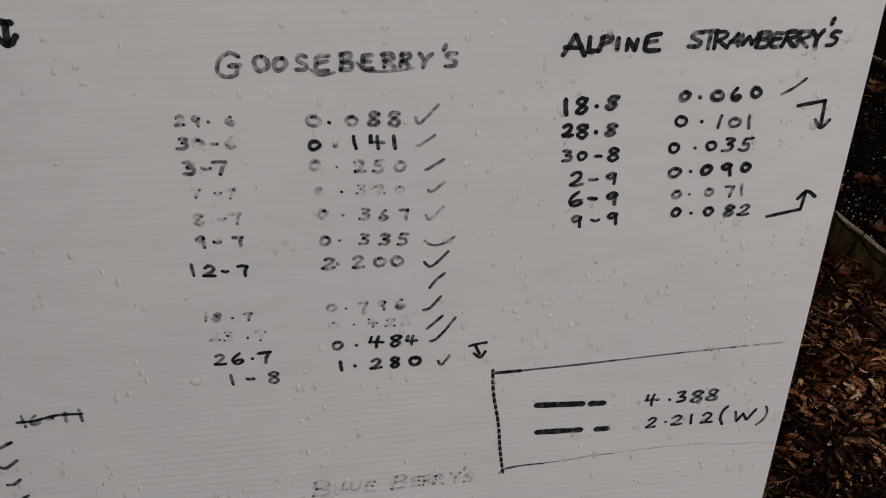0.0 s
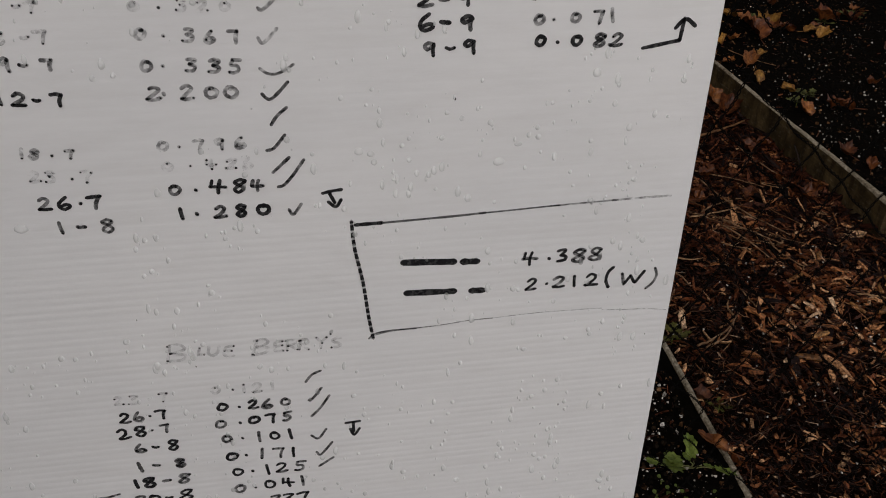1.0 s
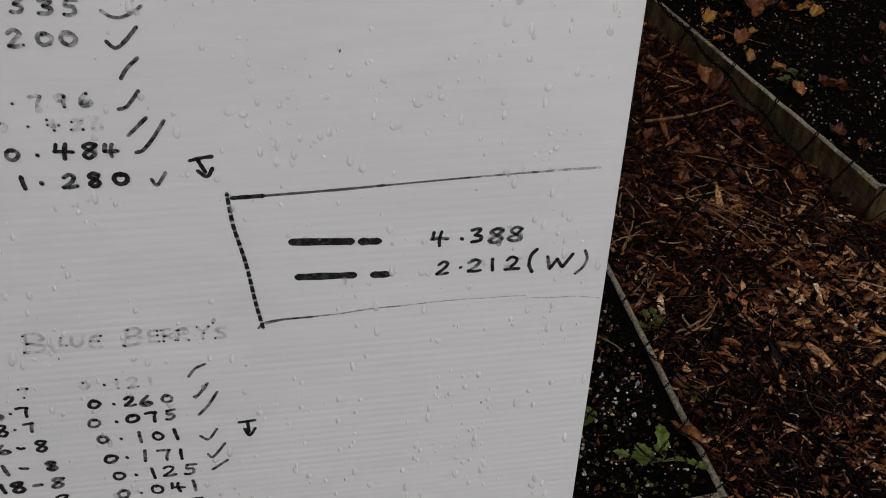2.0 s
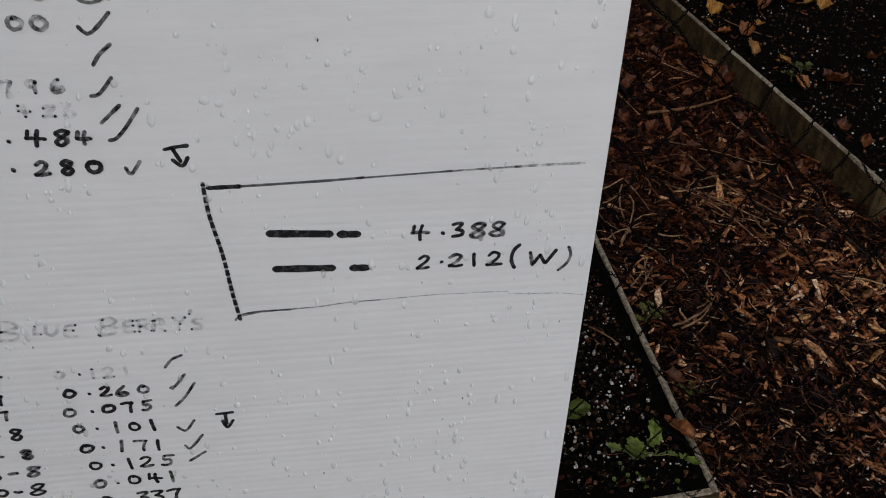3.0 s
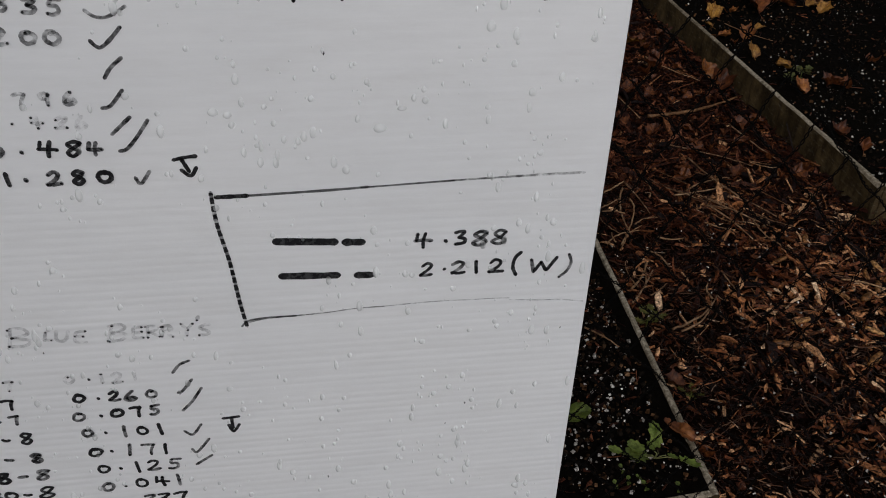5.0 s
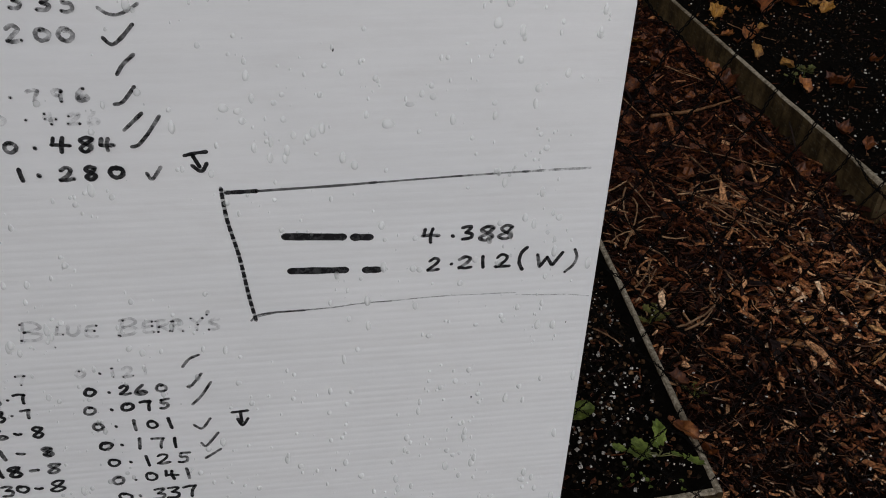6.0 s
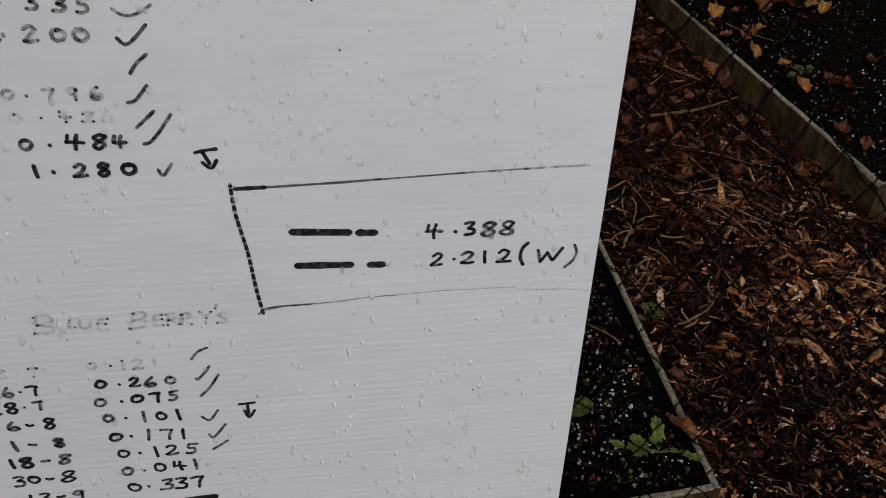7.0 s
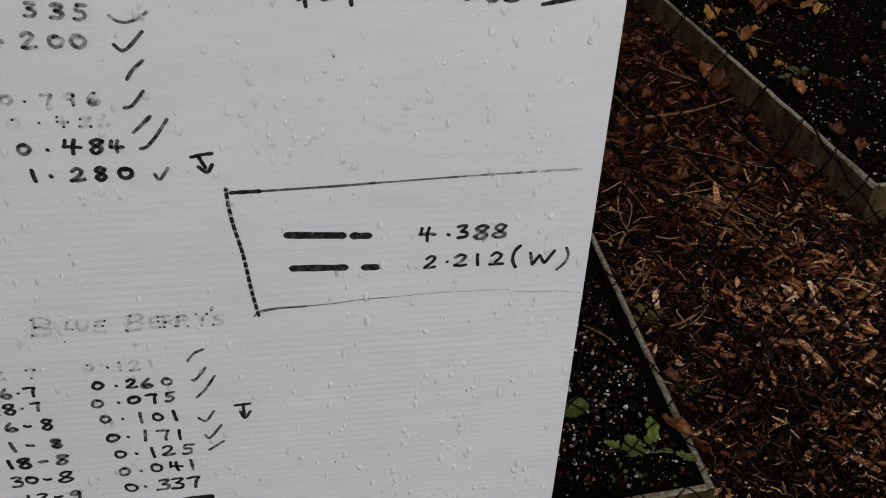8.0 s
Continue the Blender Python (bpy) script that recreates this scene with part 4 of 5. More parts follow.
# ---- leaves, weeds, twigs ----
def leaf_mesh(name, mat, lobes, depth, length, width, curl, seed, tip=1.0, stalk=True):
    """A leaf lying in xy, stalk end at the origin, pointing to +y, with a lobed rim, a midrib fold and a curl."""
    rng = random.Random(seed)
    n = 40
    rim = []
    for k in range(n):
        t = 2 * math.pi * k / n - math.pi / 2
        lobe = 1 - depth * (0.5 + 0.5 * math.cos(lobes * (t - math.pi / 2) + math.pi)) * (0.4 + 0.6 * abs(math.cos(t / 2 + math.pi / 4)))
        if lobes == 5:
            lobe = 1 - depth * 1.35 * abs(math.sin(lobes * (t - math.pi / 2) / 2)) ** 0.8 * (0.55 + 0.45 * math.sin(t))
        lobe *= rng.uniform(0.94, 1.06)
        rim.append((0.5 * width * lobe * math.cos(t), length * (0.5 + 0.5 * lobe * math.sin(t) * tip)))
    verts, faces = [], []
    for s in (1.0, 0.8, 0.55, 0.28):
        for x, y in rim:
            px, py = x * s, length * 0.5 + (y - length * 0.5) * s
            z = curl * (abs(px) / width) ** 1.5 * length + curl * 0.8 * ((py / length - 0.4) ** 2) * length
            z += (0.11 + 0.09 * curl) * length * noise.noise((px * 40 + seed, py * 40, seed * 0.7)) - 0.04 * length * math.exp(-(px / (0.1 * width)) ** 2)
            z += 0.011 * length * math.sin((py - 0.8 * abs(px)) / length * 38)
            z += 0.07 * length * noise.noise((px * 110, py * 110 + seed, 3.3)) * (0.4 + curl)
            verts.append((px, py, z))
    verts.append((0, length * 0.5, -0.03 * length))
    for j in range(3):
        for k in range(n):
            k2 = (k + 1) % n
            faces.append((j * n + k, j * n + k2, (j + 1) * n + k2, (j + 1) * n + k))
    for k in range(n):
        faces.append((3 * n + k, 3 * n + (k + 1) % n, 4 * n))
    if stalk:
        o = len(verts)
        sv, sf = tube([(0.002, -length * 0.45, 0.004), (0.0, -length * 0.2, 0.003), (0, length * 0.1, 0.0), (0, length * 0.9, curl * 0.2 * length)], 0.0011 * length / 0.05, 4, 0.4)
        verts.extend(sv)
        faces.extend(tuple(i + o for i in q) for q in sf)
    lo = min(v[2] for v in verts)
    return mesh_of(name, [(v[0], v[1], v[2] - lo) for v in verts], faces, mat, True)


MAPLE_Y = [leaf_mesh("fallen_leaf", YELLOW, 5, 0.3, 0.075, 0.075, 0.5, s) for s in (1, 2)]
MAPLE_O = [leaf_mesh("fallen_leaf", ORANGE, 5, 0.24, 0.08, 0.075, 0.7, s) for s in (3, 4)]
DEAD = [leaf_mesh("fallen_leaf", BROWN, 3, 0.3, 0.075, 0.055, 0.9, s) for s in (5, 6, 7)] + [leaf_mesh("fallen_leaf", BROWN, 5, 0.24, 0.08, 0.07, 0.9, s) for s in (8, 9)]


def fallen_leaf(mesh, x, y, z, turn, size=1.0, tilt=0.0, colour="brown", where="on the bark mulch"):
    ob = new("fallen_leaf", mesh)
    lift = 0.026 * size * abs(math.sin(radians(tilt)))
    ob.matrix_basis = pose(x, y, z + lift, tilt, tilt * 0.3, turn) @ Matrix.Scale(size, 4) @ Matrix.Translation((0, -0.037, 0))
    return tagged(ob, colour + " curled fallen leaf lying wet " + where, "leaf", "fallen leaves")


def in_bed(x, y):
    return soil_height(x, y) + 0.002


BED = "on black compost"
fallen_leaf(MAPLE_Y[0], 1.793, 2.926, in_bed(1.793, 2.926), 25, 1.0, 46, "yellow", BED)
fallen_leaf(MAPLE_Y[1], 1.837, 3.403, in_bed(1.837, 3.403), -15, 1.1, 42, "yellow", BED)
fallen_leaf(MAPLE_Y[0], 1.760, 3.260, in_bed(1.760, 3.260), 60, 0.6, 25, "yellow", BED)
fallen_leaf(MAPLE_O[0], 1.861, 3.116, in_bed(1.861, 3.116), 330, 0.95, 40, "orange", BED)
fallen_leaf(MAPLE_O[1], 1.835, 2.600, in_bed(1.835, 2.600), 20, 0.95, 30, "orange", BED)
fallen_leaf(MAPLE_Y[1], 1.872, 2.800, in_bed(1.872, 2.800), 80, 1.05, 12, "pale yellow", BED)
fallen_leaf(DEAD[3], 1.964, 2.618, in_bed(1.964, 2.618), 100, 1.1, 6, "brown", BED)
fallen_leaf(DEAD[4], 1.800, 2.262, in_bed(1.800, 2.262), 20, 0.9, 14, "reddish brown", BED)
fallen_leaf(DEAD[0], 1.842, 2.165, in_bed(1.842, 2.165), 330, 0.8, 14, "reddish brown", BED)
fallen_leaf(DEAD[3], 2.028, 3.425, in_bed(2.028, 3.425), 10, 1.7, 28, "brown", BED)
fallen_leaf(MAPLE_O[0], 2.057, 3.550, in_bed(2.057, 3.550) + 0.006, 60, 1.5, 14, "orange", BED)
fallen_leaf(MAPLE_Y[1], 2.180, 3.601, in_bed(2.180, 3.601) + 0.008, 340, 1.7, 12, "mustard yellow", BED)
fallen_leaf(MAPLE_Y[0], 2.027, 3.681, in_bed(2.027, 3.681) + 0.006, 120, 1.4, 10, "yellow", BED)
fallen_leaf(DEAD[4], 2.128, 3.464, in_bed(2.128, 3.464) + 0.004, 210, 1.4, 12, "brown", BED)
fallen_leaf(DEAD[3], 2.457, 3.577, in_bed(2.457, 3.577), 70, 1.7, 8, "olive brown", BED)
fallen_leaf(DEAD[4], 2.587, 3.554, in_bed(2.587, 3.554), 170, 1.5, 10, "brown", BED)
fallen_leaf(DEAD[1], 1.995, 2.601, in_bed(1.995, 2.601) + 0.004, 75, 1.2, 8, "brown", BED)
fallen_leaf(MAPLE_Y[1], 1.964, 3.200, in_bed(1.964, 3.200), 290, 0.7, 8, "yellow", BED)
fallen_leaf(DEAD[4], 1.609, 2.135, 0.022, 30, 0.95, 12, "reddish brown")
fallen_leaf(MAPLE_Y[0], 2.364, 3.408, in_bed(2.364, 3.408), 300, 1.0, 30, "yellow", BED)
fallen_leaf(DEAD[1], 2.245, 2.821, in_bed(2.245, 2.821), 120, 1.0, 6, "brown", BED)
fallen_leaf(DEAD[4], 2.538, 3.156, in_bed(2.538, 3.156), 320, 1.1, 6, "brown", BED)
fallen_leaf(MAPLE_O[0], 2.709, 3.726, in_bed(2.709, 3.726), 90, 1.0, 6, "orange", BED)
fallen_leaf(MAPLE_Y[1], 1.941, 3.704, in_bed(1.941, 3.704), 30, 1.2, 8, "yellow", BED)
fallen_leaf(DEAD[0], 2.321, 3.842, in_bed(2.321, 3.842), 130, 1.3, 8, "brown", BED)
fallen_leaf(MAPLE_O[1], 1.632, 2.940, 0.016, 20, 1.25, 38, "orange brown")
fallen_leaf(DEAD[4], 1.662, 2.850, 0.012, 330, 1.35, 30)
fallen_leaf(MAPLE_Y[1], 1.397, 3.288, 0.022, 100, 1.7, 14, "orange yellow")
fallen_leaf(DEAD[3], 1.448, 3.039, 0.012, 80, 1.0, 14)
fallen_leaf(DEAD[2], 1.501, 3.138, 0.010, 30, 0.9, 14)
fallen_leaf(DEAD[0], 1.543, 2.380, 0.014, 250, 0.8, 16)
fallen_leaf(DEAD[1], 1.609, 2.216, 0.014, 160, 0.9, 12, "reddish brown")
fallen_leaf(DEAD[0], 1.173, 2.580, 0.012, 20, 0.9, 14)
fallen_leaf(DEAD[2], 1.223, 2.050, 0.014, 120, 0.6, 14, "orange brown")
RUSSET = leaf_mesh("fallen_leaf", RUST, 1, 0.0, 0.070, 0.036, 0.3, 41)
fallen_leaf(RUSSET, 0.778, 1.012, BED_H + 0.004, 45, 1.02, 8, "russet", "over the edge of the bed")
fallen_leaf(DEAD[1], 0.838, 1.004, 0.060, 100, 0.6, 40, "russet", "against the edge of the bed")
fallen_leaf(DEAD[3], 0.878, 1.258, 0.012, 60, 0.7, 14)

litter = random.Random(9)
for k in range(84):
    y = 2.15 + 2.1 * litter.random() ** 1.3
    x = litter.uniform(0.92, 1.68 - (y - 1.9) * 0.03)
    fallen_leaf(litter.choice(DEAD), x, y, 0.010 + litter.uniform(0, 0.012), litter.uniform(0, 360), litter.uniform(0.4, 0.95), litter.uniform(-34, 34))
for k in range(11):
    p = FAR_BED @ Vector((0.04 + 0.8 * litter.random() ** 1.5, 1.15 + 1.5 * litter.random(), 0))
    kind = litter.random()
    mesh, tone = (litter.choice(DEAD), "brown") if kind < 0.6 else (litter.choice(MAPLE_O), "orange") if kind < 0.8 else (litter.choice(MAPLE_Y), "yellow")
    fallen_leaf(mesh, p.x, p.y, in_bed(p.x, p.y), litter.uniform(0, 360), litter.uniform(0.5, 1.2), litter.uniform(2, 18), tone, BED)


def twig(points, radius, mat=TWIG):
    if len(points) < 6:
        line = curve_through(points, 6)
        points = [Vector(p) + Vector((noise.noise(Vector(p) * 70), noise.noise(Vector(p) * 83), 0)) * 0.002 for p in line]
    verts, faces = tube([Vector(p) for p in points], radius * 0.8, 6, 0.55)
    knobbly = [v + Vector((noise.noise(v * 55), noise.noise(v * 61), noise.noise(v * 47))) * radius * 0.4 for v in verts]
    ob = new("twig", mesh_of("twig", knobbly, faces, mat, True))
    return tagged(ob, ("brown" if mat is STEM else "pale") + " bare twig lying on the bark mulch", "twig", "twigs on the path")


def ground_twig(x0, y0, x1, y1, radius, seed, mat=TWIG):
    rng = random.Random(seed)
    n = 14
    bend = rng.uniform(-0.12, 0.12)
    pts = []
    for i in range(n + 1):
        t = i / n
        k = math.sin(math.pi * t) * bend
        pts.append((x0 + (x1 - x0) * t - (y1 - y0) * k + rng.uniform(-0.0009, 0.0009), y0 + (y1 - y0) * t + (x1 - x0) * k + rng.uniform(-0.0009, 0.0009), 0.030 + rng.uniform(0, 0.003)))
    return twig(pts, radius, mat)


ground_twig(0.943, 1.434, 1.107, 1.552, 0.0042, 1)
ground_twig(1.090, 1.544, 1.105, 1.610, 0.0036, 2)
ground_twig(1.266, 2.560, 1.655, 2.690, 0.0082, 3, STEM).location.z = 0.016
ground_twig(1.310, 2.284, 1.441, 1.907, 0.0040, 4)
ground_twig(1.279, 2.372, 1.503, 2.207, 0.0036, 5)
ground_twig(1.224, 2.076, 1.390, 2.144, 0.0036, 6)
ground_twig(0.898, 1.608, 0.975, 1.715, 0.0040, 7)
ground_twig(1.030, 2.108, 0.975, 1.851, 0.0042, 8)
ground_twig(0.964, 2.086, 1.050, 2.149, 0.0040, 9)
ground_twig(1.049, 2.143, 1.067, 1.956, 0.0034, 10)
ground_twig(0.908, 1.990, 1.009, 2.053, 0.0034, 11)
ground_twig(1.193, 3.041, 1.247, 2.579, 0.0036, 12)
ground_twig(1.453, 3.128, 1.590, 2.883, 0.0036, 13)
ground_twig(1.362, 1.898, 1.396, 1.737, 0.0030, 14)
ground_twig(1.472, 1.588, 1.593, 1.501, 0.0036, 15)
ground_twig(1.550, 2.510, 1.636, 2.140, 0.0036, 16)
ground_twig(1.163, 1.646, 1.168, 1.530, 0.0028, 17)
straw = random.Random(19)
for k in range(13):
    x, y = straw.uniform(1.16, 1.57), straw.uniform(1.83, 2.27)
    a, r = radians(straw.gauss(-42, 20)), straw.uniform(0.03, 0.1)
    ground_twig(x - r * math.cos(a), y - r * math.sin(a), x + r * math.cos(a), y + r * math.sin(a), straw.uniform(0.0016, 0.0028), 200 + k, STEM if k % 3 else TWIG).location.z = 0.008
for k in range(9):
    x, y = straw.uniform(0.90, 1.11), straw.uniform(1.53, 2.12)
    a, r = radians(straw.uniform(20, 120)), straw.uniform(0.025, 0.07)
    ground_twig(x - r * math.cos(a), y - r * math.sin(a), x + r * math.cos(a), y + r * math.sin(a), straw.uniform(0.0018, 0.0034), 240 + k).location.z = 0.012
for k in range(44):
    x, y = straw.uniform(0.9, 1.6), straw.uniform(0.95, 2.1)
    a, r = radians(straw.gauss(-35, 45)), straw.uniform(0.02, 0.085)
    dark = ground_twig(x - r * math.cos(a), y - r * math.sin(a), x + r * math.cos(a), y + r * math.sin(a), straw.uniform(0.0011, 0.0022), 300 + k, BARE)
    dark["label"] = "thin dark brown twig lying on the bark mulch"
    dark.location.z = straw.uniform(0.012, 0.022)
twig([(1.027, 2.036, 0.040), (1.021, 1.971, 0.043), (0.968, 1.856, 0.040), (0.919, 1.774, 0.043)], 0.0036)
twig([(0.906, 1.963, 0.040), (0.953, 1.965, 0.043), (0.987, 1.952, 0.040)], 0.0036)
twig([(1.264, 2.005, 0.040), (1.324, 1.921, 0.043), (1.383, 1.847, 0.040)], 0.0036)
twig([(1.250, 1.983, 0.040), (1.287, 1.877, 0.043), (1.309, 1.785, 0.040)], 0.0036)
twig([(1.169, 2.037, 0.040), (1.260, 2.049, 0.043), (1.354, 2.075, 0.040)], 0.0036)
twig([(0.873, 1.534, 0.040), (0.922, 1.592, 0.043), (0.975, 1.671, 0.040)], 0.0036)
twig([(0.957, 1.414, 0.040), (1.017, 1.443, 0.043), (1.061, 1.491, 0.040), (1.077, 1.520, 0.043)], 0.0036)
twig([(1.043, 1.822, 0.040), (1.072, 1.802, 0.043), (1.114, 1.809, 0.040)], 0.0036)
twig([(0.989, 1.764, 0.040), (1.015, 1.720, 0.043), (1.021, 1.679, 0.040)], 0.0036)
twig([(0.687, 1.356, 0.124), (0.714, 1.319, 0.130), (0.746, 1.281, 0.124)], 0.0028)
ground_twig(1.827, 3.247, 1.945, 3.044, 0.0026, 18).location.z = 0.09


def weed(x, y, z, leaves, length, width, lobes, depth, seed, label, turn=0.0, mat=GREEN):
    """A seedling: thin stalks from one root, each with a lobed blade."""
    rng = random.Random(seed)
    w = new("weed")
    w.matrix_basis = pose(x, y, z)
    tagged(w, label, "weed", "weeds in the beds")
    for k in range(leaves):
        a = turn + 360 * k / leaves + rng.uniform(-25, 25)
        s = rng.uniform(0.75, 1.15)
        me = leaf_mesh("leaf", mat, lobes, depth, length * s, width * s, 0.25, seed * 10 + k)
        part("leaf", me, w, "", pose(0, 0, 0, 0, 0, a) @ pose(0, length * 0.45, rng.uniform(0.004, 0.014), rng.uniform(5, 22), 0, 0))
    sv, sf = tube([(0, 0, -0.02), (0.001, 0, 0.006)], 0.0016, 5)
    part("stem", mesh_of("stem", sv, sf, GREEN, True), w)
    return w


def spreading_weed(label, root, blades):
    """A low plant: each blade from its stalk end to its tip, with its width; stalks run back to the root."""
    w = new("weed")
    w.matrix_basis = pose(*root)
    tagged(w, label, "weed", "weeds in the beds")
    for k, (x0, y0, x1, y1, width) in enumerate(blades):
        length = math.hypot(x1 - x0, y1 - y0)
        me = leaf_mesh("leaf", GREEN, 9, 0.3, length, width, 0.16, 300 + k, stalk=False)
        turn = math.degrees(math.atan2(y1 - y0, x1 - x0)) - 90
        part("leaf", me, w, "", pose(x0 - root[0], y0 - root[1], 0.007 + 0.002 * (k % 3), 8, 0, turn))
        mid = ((x0 - root[0]) * 0.5 + 0.004, (y0 - root[1]) * 0.5, 0.006)
        part("stem", mesh_of("stem", *tube([(0, 0, -0.004), mid, (x0 - root[0], y0 - root[1], 0.008)], 0.0011, 5), STALK, True), w)
    return w


WEED = "small green lobed weed growing in the compost"
spreading_weed("low green weed with wavy lobed leaves in the compost", (0.716, 0.962, soil_height(0.716, 0.962)),
               ((0.723, 0.971, 0.734, 1.037, 0.030), (0.752, 0.948, 0.786, 0.908, 0.024), (0.735, 0.957, 0.752, 0.940, 0.012),
                (0.700, 0.958, 0.650, 0.962, 0.046), (0.654, 0.970, 0.626, 0.986, 0.020), (0.697, 0.963, 0.664, 0.990, 0.030), (0.716, 0.970, 0.709, 0.994, 0.014)))
for k, (x, y) in enumerate(((0.640, 0.931), (0.642, 0.903), (0.667, 0.911), (0.670, 0.887), (0.619, 0.900), (0.730, 0.878))):
    weed(x, y, in_bed(x, y), 2, 0.008, 0.008, 1, 0.0, 20 + k, "tiny green two-leaved seedling in the compost")
weed(0.531, 1.070, in_bed(0.531, 1.070) + 0.012, 1, 0.066, 0.056, 1, 0.0, 30, "broad smooth green leaf beside the board", -95)
weed(1.835, 2.660, in_bed(1.835, 2.660) + 0.012, 8, 0.030, 0.028, 7, 0.45, 31, "pale olive weed with frilled leaves among fallen leaves", 0, DULL)
weed(1.905, 2.720, in_bed(1.905, 2.720) + 0.014, 9, 0.032, 0.028, 7, 0.45, 38, "pale olive weed with frilled leaves among fallen leaves", 20, DULL)
weed(0.916, 1.233, 0.004, 6, 0.024, 0.015, 7, 0.5, 32, "yellowish green weed tuft at the bed edge", 0, MOSSY)
weed(0.900, 1.490, 0.012, 6, 0.026, 0.020, 7, 0.5, 36, "yellowish green weed tuft at the bed edge", 20, MOSSY)
weed(0.921, 1.503, 0.010, 5, 0.026, 0.020, 7, 0.5, 37, "yellowish green weed tuft at the bed edge", 50, MOSSY)
weed(2.636, 3.634, in_bed(2.636, 3.634), 7, 0.05, 0.03, 5, 0.4, 33, WEED, 0, DULL)
weed(2.456, 3.566, in_bed(2.456, 3.566), 6, 0.045, 0.03, 5, 0.4, 34, WEED, 0, DULL)
weed(2.132, 3.612, in_bed(2.132, 3.612), 5, 0.045, 0.03, 5, 0.4, 35, WEED, 0, DULL)

# ---- bark mulch, compost crumbs, perlite ----
def chip_shape(rng, length, width, thick, end=0.5):
    """A split shard: four uneven stations along it, bent, with ragged skew ends. Sixteen corners."""
    bend, skew = rng.uniform(-0.2, 0.2) * length, rng.uniform(-0.9, 0.9) * width
    curl = rng.uniform(-0.25, 0.25) * length
    e0, e1 = end * rng.uniform(0.5, 1.3), end * rng.uniform(0.5, 1.3)
    rows = ((-0.5, e0, skew), (rng.uniform(-0.32, -0.12), rng.uniform(0.62, 1.0), skew * 0.4),
            (rng.uniform(0.06, 0.3), rng.uniform(0.62, 1.0), -skew * 0.4), (0.5, e1, -skew * rng.uniform(0.2, 1.2)))
    verts = []
    for x, w, s in rows:
        arch = 1 - 4 * x * x
        for side in (-0.5, 0.5):
            for h in (-0.5, 0.5):
                verts.append(Vector((x * length + s * side + rng.uniform(-0.05, 0.05) * length,
                                     side * width * w * rng.uniform(0.75, 1.2) + bend * 0.4 * arch,
                                     curl * 0.5 * arch + h * thick * rng.uniform(0.5, 1.3))))
    faces = [(0, 1, 3, 2), (12, 14, 15, 13)]
    for o in (0, 4, 8):
        faces += [(o, o + 2, o + 6, o + 4), (o + 1, o + 5, o + 7, o + 3), (o, o + 4, o + 5, o + 1), (o + 2, o + 3, o + 7, o + 6)]
    return verts, faces


def chip_size(rng):
    """Length, width, thickness and how blunt the ends are: stubs, splinters, slivers and flakes."""
    kind = rng.random()
    if kind < 0.26:
        return rng.uniform(0.012, 0.030), rng.uniform(0.005, 0.011), rng.uniform(0.003, 0.007), rng.uniform(0.45, 1.0)
    if kind < 0.64:
        return rng.uniform(0.020, 0.060), rng.uniform(0.0035, 0.010), rng.uniform(0.002, 0.005), rng.uniform(0.15, 0.65)
    if kind < 0.88:
        return rng.uniform(0.025, 0.09), rng.uniform(0.0012, 0.003), rng.uniform(0.001, 0.0022), rng.uniform(0.3, 0.8)
    return rng.uniform(0.020, 0.045), rng.uniform(0.010, 0.020), rng.uniform(0.001, 0.003), rng.uniform(0.3, 0.8)


def lay(rng, verts, x, y, z, steep=24):
    m = pose(x, y, z, rng.gauss(0, steep), rng.gauss(0, steep * 0.7), rng.uniform(0, 360))
    return [m @ v for v in verts]


def fresh_share(x, y):
    """How much of the path's cover is fresh chips rather than rotting litter."""
    if y > 2.2:
        return 0.15
    drift = 0.34 * noise.noise((x * 3.1, y * 3.1, 31))
    for hx, hy, r in ((0.88, 1.10, 0.16), (1.12, 1.33, 0.12), (0.95, 1.85, 0.16)):
        drift -= 0.4 * math.exp(-((x - hx) ** 2 + (y - hy) ** 2) / r ** 2)
    trodden = (0.38 if x > 1.06 else 0.16) if y < 1.12 else 0.06 if y < 1.25 else -0.26 if y > 1.65 else 0.0
    return 0.28 + 0.5 * max(0.0, min(1.0, (x - 1.0) / 0.4)) + drift + trodden


